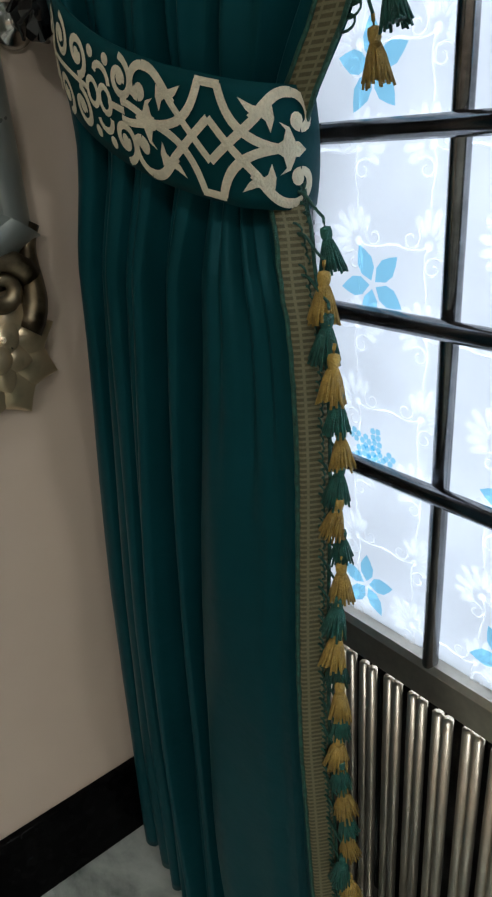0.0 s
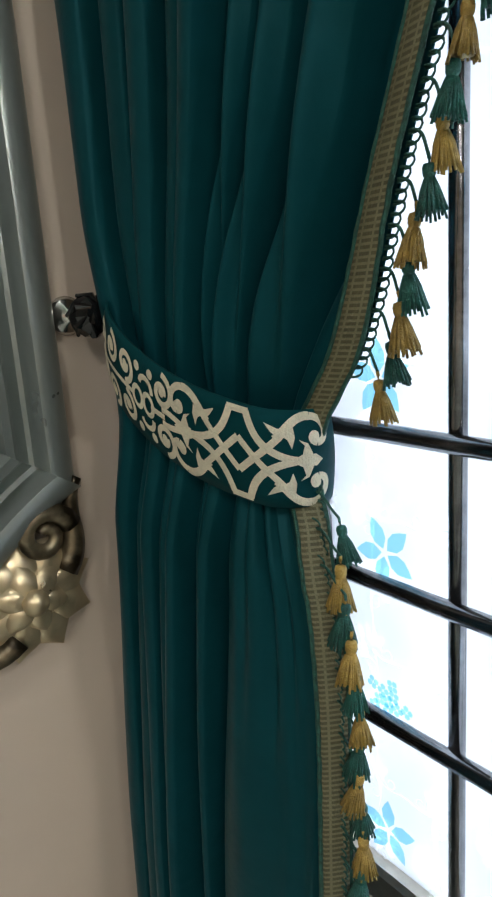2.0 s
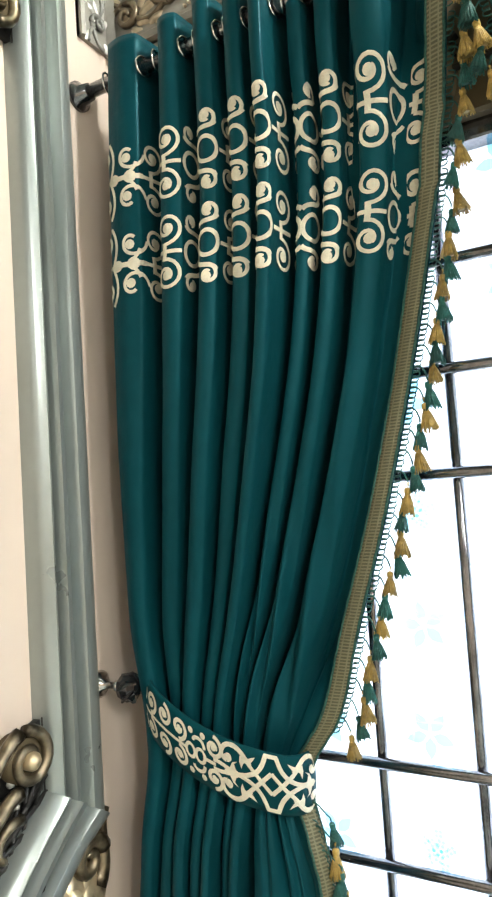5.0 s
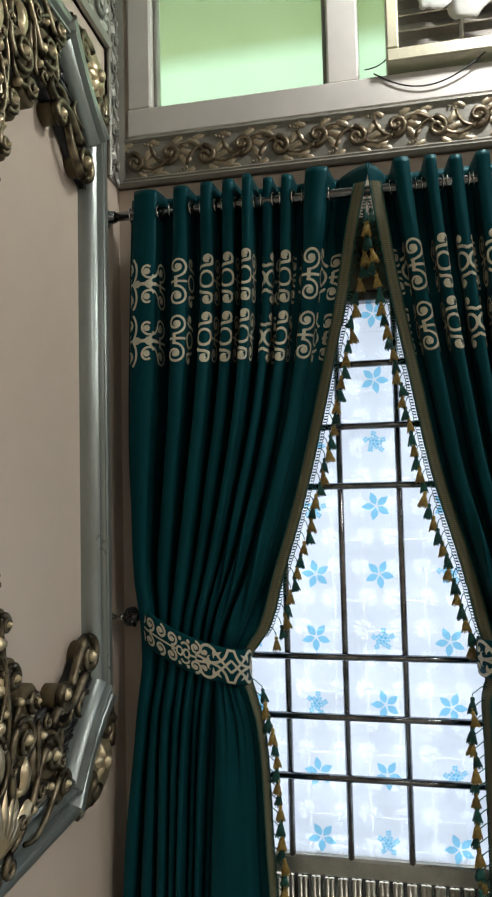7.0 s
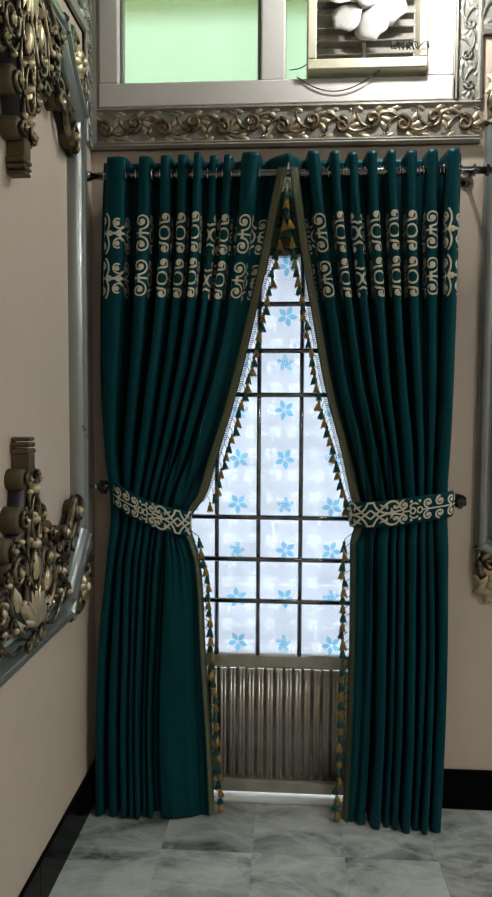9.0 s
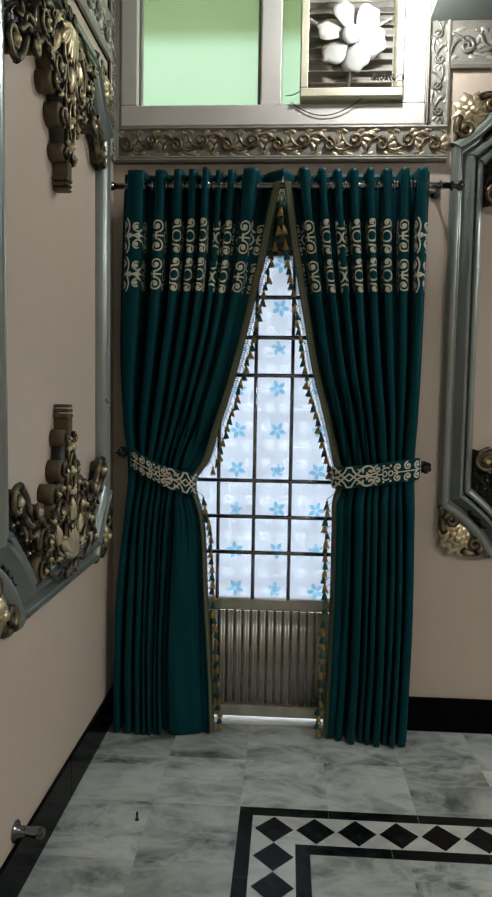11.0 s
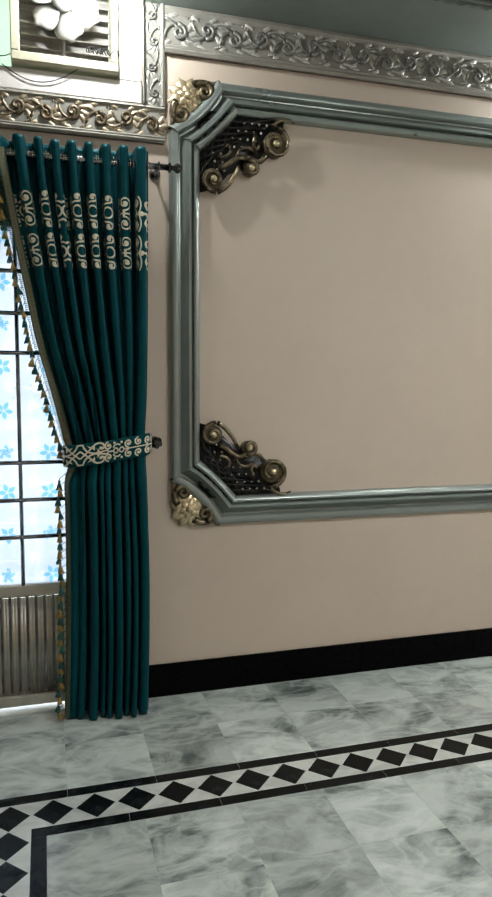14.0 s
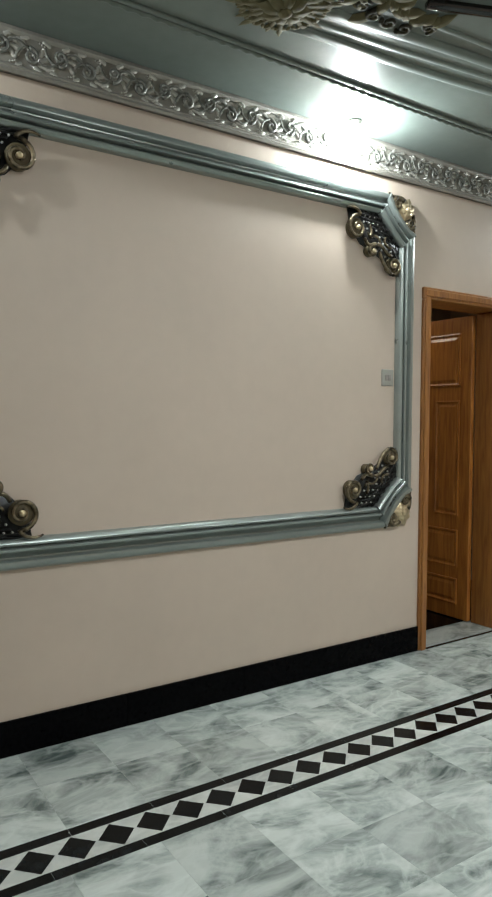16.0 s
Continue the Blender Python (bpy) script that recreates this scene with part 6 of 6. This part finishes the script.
    for y0, y1, hw in ((0.445, 0.492, 0.018), (0.493, 0.503, 0.027), (0.511, 0.519, 0.024), (0.527, 0.533, 0.020)):
        bm = bmesh.new()
        add_box(bm, (-hw, y0, 0.0), (hw, y1 + 0.004, 0.052), 0.004)
        part("crest_cap", bm_put(bm, M4, sy < 0), M["bronze"], th)


for (th, W, H) in ((frame_n, 2.73, 1.895), (frame_w, 1.185, 1.895)):
    for cx, cy, sx, sy in ((0, 0, 1, 1), (W, 0, -1, 1), (W, H, -1, -1), (0, H, 1, -1)):
        corner_ornament(th, cx, cy, sx, sy, 0.40 if W > 2 else 0.33)
centre_crest(frame_w, 1.185 / 2, 0.075, 1)
centre_crest(frame_w, 1.185 / 2, 1.895 - 0.075, -1)


# ---- ceiling ornaments ----
med = empty("ceiling_medallion", pose(2.66, -0.72, 2.965, 180, 0, 0), "antique gilt acanthus plaster ornament on the grey ceiling", "ceiling ornament", "ceiling ornaments")
bm = bmesh.new()
for k in range(24):
    a = 360 * k / 24
    add_leaf(bm, 0.03 * math.cos(radians(a)), 0.03 * math.sin(radians(a)), a, 0.16 + 0.05 * (k % 3) / 2, 0.034, 0.003, 0.5, 4)
    for t in (-1, 1):
        for q in (0.55, 0.78):
            r = 0.19 * q
            add_leaf(bm, r * math.cos(radians(a)), r * math.sin(radians(a)), a + 34 * t, 0.045, 0.018, 0.006, 0.6)
for k in range(8):
    add_leaf(bm, 0, 0, 22 + 45 * k, 0.11, 0.06, 0.024, 0.5, 2)
add_lathe(bm, [(0.03, 0.0), (0.03, 0.045), (0.015, 0.06), (0.001, 0.062)], 16)
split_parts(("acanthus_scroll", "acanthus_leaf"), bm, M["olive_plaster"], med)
med2 = empty("ceiling_medallion", pose(3.02, -0.93, 2.965, 180, 0, 0), "small antique acanthus plaster cluster on the ceiling", "ceiling ornament", "ceiling ornaments")
bm = bmesh.new()
random.seed(8)
for k in range(22):
    add_leaf(bm, random.uniform(-0.20, 0.22), random.uniform(-0.09, 0.06), random.uniform(0, 360), random.uniform(0.07, 0.13), 0.045, 0.004, 0.6, 2)
for k in range(6):
    add_scroll(bm, spiral(-0.2 + 0.08 * k, random.uniform(-0.08, 0.05), 0.035, 0.008, 60 * k, 1.3, 18), 0.010, 0.006, 0.018, sides=6)
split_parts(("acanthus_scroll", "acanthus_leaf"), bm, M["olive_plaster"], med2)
ring = empty("ceiling_ring", pose(2.80, -0.93, 2.965, 180, 0, 0), "black oval ring lamp trim on the ceiling", "ceiling lamp")
bm = bmesh.new()
add_tube(bm, [(0.095 * math.cos(k * math.tau / 40), 0.07 * math.sin(k * math.tau / 40), 0.008) for k in range(40)], 0.012, 8, closed=True)
part("rim", bm, M["black"], ring, smooth=True)
bm = bmesh.new()
add_lathe(bm, [(0.001, 0.004), (0.085, 0.004), (0.085, 0.007), (0.001, 0.007)], 32)
part("diffuser", bm, M["white"], ring)
for k, (y0, y1, r) in enumerate(((-0.60, -0.86, 0.020), (-0.68, -0.93, 0.012), (-0.76, -1.02, 0.022), (-0.86, -1.10, 0.010))):
    bm = bmesh.new()
    add_tube(bm, [(2.75 + 0.13 * i, y0 + (y1 - y0) * (i / 30) ** 0.8 + 0.02 * math.sin(i * 0.35 + k), 2.965) for i in range(31)], r * 1.5, 10, flat=0.35)
    tagged(part("ceiling_trim", bm, M["ceiling"], smooth=True), "curved grey plaster rib running across the ceiling", "moulding", kind="structure")
tray = empty("ceiling_tray", pose(0, 0, 0), "white ceiling tray with a black painted edge", "ceiling panel")
bm = bmesh.new()
add_box(bm, (3.15, -4.0, 2.945), (6.6, -1.20, 2.962), 0.004)
part("panel", bm, M["white"], tray)
bm = bmesh.new()
add_tube(bm, [(3.10 + 0.1 * i, -1.02 - 0.13 * min(1, (i / 3.5)) - 0.004 * i, 2.955) for i in range(30)], 0.022, 8)
part("black_edge", bm, M["black"], tray, smooth=True)

# ---- wooden door ----
dr1 = empty("door_1", pose(0, 0, 0), "orange teak panel door standing open in its wooden frame", "door", kind="structure")
for nm, lo, hi in (("jamb", (4.215, -0.020, 0.0), (4.282, 0.20, 2.112)), ("jamb", (4.965, -0.020, 0.0), (5.035, 0.20, 2.112)), ("head", (4.215, -0.020, 2.112), (5.035, 0.20, 2.183))):
    bm = bmesh.new()
    add_box(bm, lo, hi, 0.006)
    part(nm, bm, M["wood"], dr1)
for lo, hi in (((4.226, -0.030, 0.0), (4.262, -0.020, 2.125)), ((4.985, -0.030, 0.0), (5.020, -0.020, 2.125)), ((4.226, -0.030, 2.128), (5.020, -0.020, 2.168))):
    bm = bmesh.new()
    add_box(bm, lo, hi, 0.004)
    part("casing_bead", bm, M["wood"], dr1)
lm = pose(4.9645, 0.200, 0.010)
bm = bmesh.new()
add_box(bm, (-0.036, 0, 0), (0, 0.66, 2.09), 0.003)
leaf = part("leaf", bm, M["wood_leaf"], dr1, "panelled teak door leaf")
leaf.matrix_basis = lm
for y0, y1, z0, z1 in ((0.09, 0.57, 1.62, 1.98), (0.09, 0.30, 0.72, 1.52), (0.36, 0.57, 0.72, 1.52), (0.09, 0.57, 0.36, 0.62), (0.09, 0.57, 0.10, 0.28)):
    bm = bmesh.new()
    path = [(y0, z0), (y1, z0), (y1, z1), (y0, z1)]
    add_sweep(bm, path, [(0, 0), (0, 0.007), (0.008, 0.010), (0.018, 0.002), (0.024, 0.0)], closed=True)
    v = [bm.verts.new((y, z, 0.008)) for y, z in ((y0 + 0.045, z0 + 0.045), (y1 - 0.045, z0 + 0.045), (y1 - 0.045, z1 - 0.045), (y0 + 0.045, z1 - 0.045))]
    w = [bm.verts.new((y, z, 0.0)) for y, z in ((y0 + 0.025, z0 + 0.025), (y1 - 0.025, z0 + 0.025), (y1 - 0.025, z1 - 0.025), (y0 + 0.025, z1 - 0.025))]
    bm.faces.new(v)
    for i in range(4):
        bm.faces.new((w[i], w[(i + 1) % 4], v[(i + 1) % 4], v[i]))
    for q in bm.verts:
        y, z, h = q.co
        q.co = (-0.0362 - h, y, z)
    part("raised_panel", bm, M["wood_leaf"], leaf)
bm = bmesh.new()
add_box(bm, (4.282, -0.022, -0.003), (4.965, -0.004, 0.003))
part("threshold_strip", bm, M["marble_black"], dr1)
# black sheet over the marble: granite and the passage's darkness in one colour
bm = bmesh.new()
add_box(bm, (4.0, 0.24, -0.003), (6.0, 2.25, 0.004))
tagged(part("floor_passage", bm, M["granite"]), "black granite floor sheet that also holds the passage's darkness", "floor", kind="structure")

# ---- light switch ----
sw = empty("light_switch", pose(3.935, 0, 1.635), "small pale switch plate on the wall inside the panel", "switch")
bm = bmesh.new()
add_box(bm, (-0.045, -0.010, -0.047), (0.045, 0.0, 0.047), 0.003)
part("plate", bm, M["plastic"], sw)
for k in range(2):
    bm = bmesh.new()
    add_box(bm, (-0.022 + k * 0.023, -0.014, -0.016), (-0.002 + k * 0.023, -0.009, 0.016), 0.002)
    part("rocker", bm, M["louvre"], sw)

# ---- door stop on the side wall ----
st = empty("door_stop", Matrix.Translation((0.0, -1.10, 0.185)) @ ON_WEST, "bronze door stop screwed to the wall above the skirting", "door stop")
bm = bmesh.new()
add_lathe(bm, [(0.030, 0.0), (0.030, 0.006), (0.016, 0.012), (0.013, 0.05), (0.016, 0.056), (0.016, 0.078), (0.012, 0.084), (0.001, 0.084)], 20)
part("stem", bm, M["dark_steel"], st, smooth=True)

# ---- floor bolt ----
fb = empty("floor_bolt", pose(0.272, -0.735, 0.0), "small black metal bolt standing in the marble floor", "bolt")
bm = bmesh.new()
add_lathe(bm, [(0.007, 0.0), (0.007, 0.003), (0.004, 0.005), (0.004, 0.026), (0.003, 0.029), (0.0005, 0.030)], 12)
part("pin", bm, M["wire"], fb, smooth=True)

# ---- floor tiles ----
TILE = 0.3055
JG = 0.0008


def tile_bm(w, h):
    bm = bmesh.new()
    add_box(bm, (-w / 2 + JG / 2, -h / 2 + JG / 2, -0.006), (w / 2 - JG / 2, h / 2 - JG / 2, 0.0), 0.0007)
    return bm


def lay(name, w, h, x, y, mat, cache={}):
    key = (name, round(w, 4), round(h, 4))
    m = pose(x, y, 0)
    if key not in cache:
        cache[key] = part(name, tile_bm(w, h), mat, floor)
        cache[key].matrix_basis = m
    else:
        shared(name, cache[key], m, floor)


BX, BY = 0.614, -0.626          # outer corner of the border
SW, DW = 0.047, 0.1425          # black strips, diamond band
IX, IY = BX + 2 * SW + DW, BY - 2 * SW - DW
# two rows between the wall and the border
for j in range(2):
    y = -0.313 * (j + 0.5)
    for i in range(-2, 21):
        x = BX + TILE * (i + 0.5)
        if x < 7.15:
            lay("floor_tile", TILE, 0.313, x, y, M["marble"])
# two columns down the side wall
for i in range(2):
    for j in range(14):
        lay("floor_tile", 0.307, TILE, 0.307 * (i + 0.5), BY - TILE * (j + 0.5), M["marble"])
# field inside the border
for i in range(20):
    for j in range(6):
        x, y = IX + TILE * (i + 0.5), IY - TILE * (j + 0.5)
        if x < 7.1:
            lay("floor_tile", TILE, TILE, x, y, M["marble"])
bm = bmesh.new()
add_box(bm, (IX, -4.99, -0.006), (7.19, IY - 6 * TILE - JG, 0.0))
tagged(part("floor_rest", bm, M["marble"], floor), kind="stuff")
bm = bmesh.new()
add_box(bm, (4.0, 0.0005, -0.006), (7.19, 2.29, 0.0))
tagged(part("floor_passage", bm, M["marble"], floor), kind="stuff")
# black strips
n = 21
for i in range(n):
    lay("border_strip", TILE, SW, BX + TILE * (i + 0.5), BY - SW / 2, M["marble_black"])
    if i:
        lay("border_strip", TILE, SW, IX - SW + TILE * (i - 0.5), IY + SW / 2, M["marble_black"])
for j in range(14):
    lay("border_strip", SW, TILE, BX + SW / 2, BY - SW - TILE * (j + 0.5), M["marble_black"])
    lay("border_strip", SW, TILE, IX - SW / 2, IY - TILE * (j + 0.5), M["marble_black"])
# white band and black diamonds let into it
bm = bmesh.new()
add_box(bm, (BX + SW + JG, BY - SW - DW + JG, -0.006), (7.15, BY - SW - JG, -0.0002))
add_box(bm, (BX + SW + JG, -4.9, -0.006), (BX + SW + DW - JG, BY - SW - DW + JG, -0.0002))
part("border_band", bm, M["marble_white"], floor, "white marble band of the border")
bm = bmesh.new()
q = DW / 2 - 0.004
v = [bm.verts.new(p) for p in ((q * 0.955, 0, 0.0003), (0, q, 0.0003), (-q * 0.955, 0, 0.0003), (0, -q, 0.0003), (q * 0.955, 0, -0.004), (0, q, -0.004), (-q * 0.955, 0, -0.004), (0, -q, -0.004))]
for f in ((0, 1, 2, 3), (1, 0, 4, 5), (2, 1, 5, 6), (3, 2, 6, 7), (0, 3, 7, 4)):
    bm.faces.new([v[k] for k in f])
DX, DY = 0.7345, BY - SW - DW / 2
dia = part("border_diamond", bm, M["marble_black"], floor)
dia.matrix_basis = pose(DX, DY, 0)
for i in range(1, 46):
    shared("border_diamond", dia, pose(DX + 0.1368 * i, DY, 0), floor)
for j in range(1, 28):
    shared("border_diamond", dia, pose(DX, DY - 0.1368 * j, 0), floor)
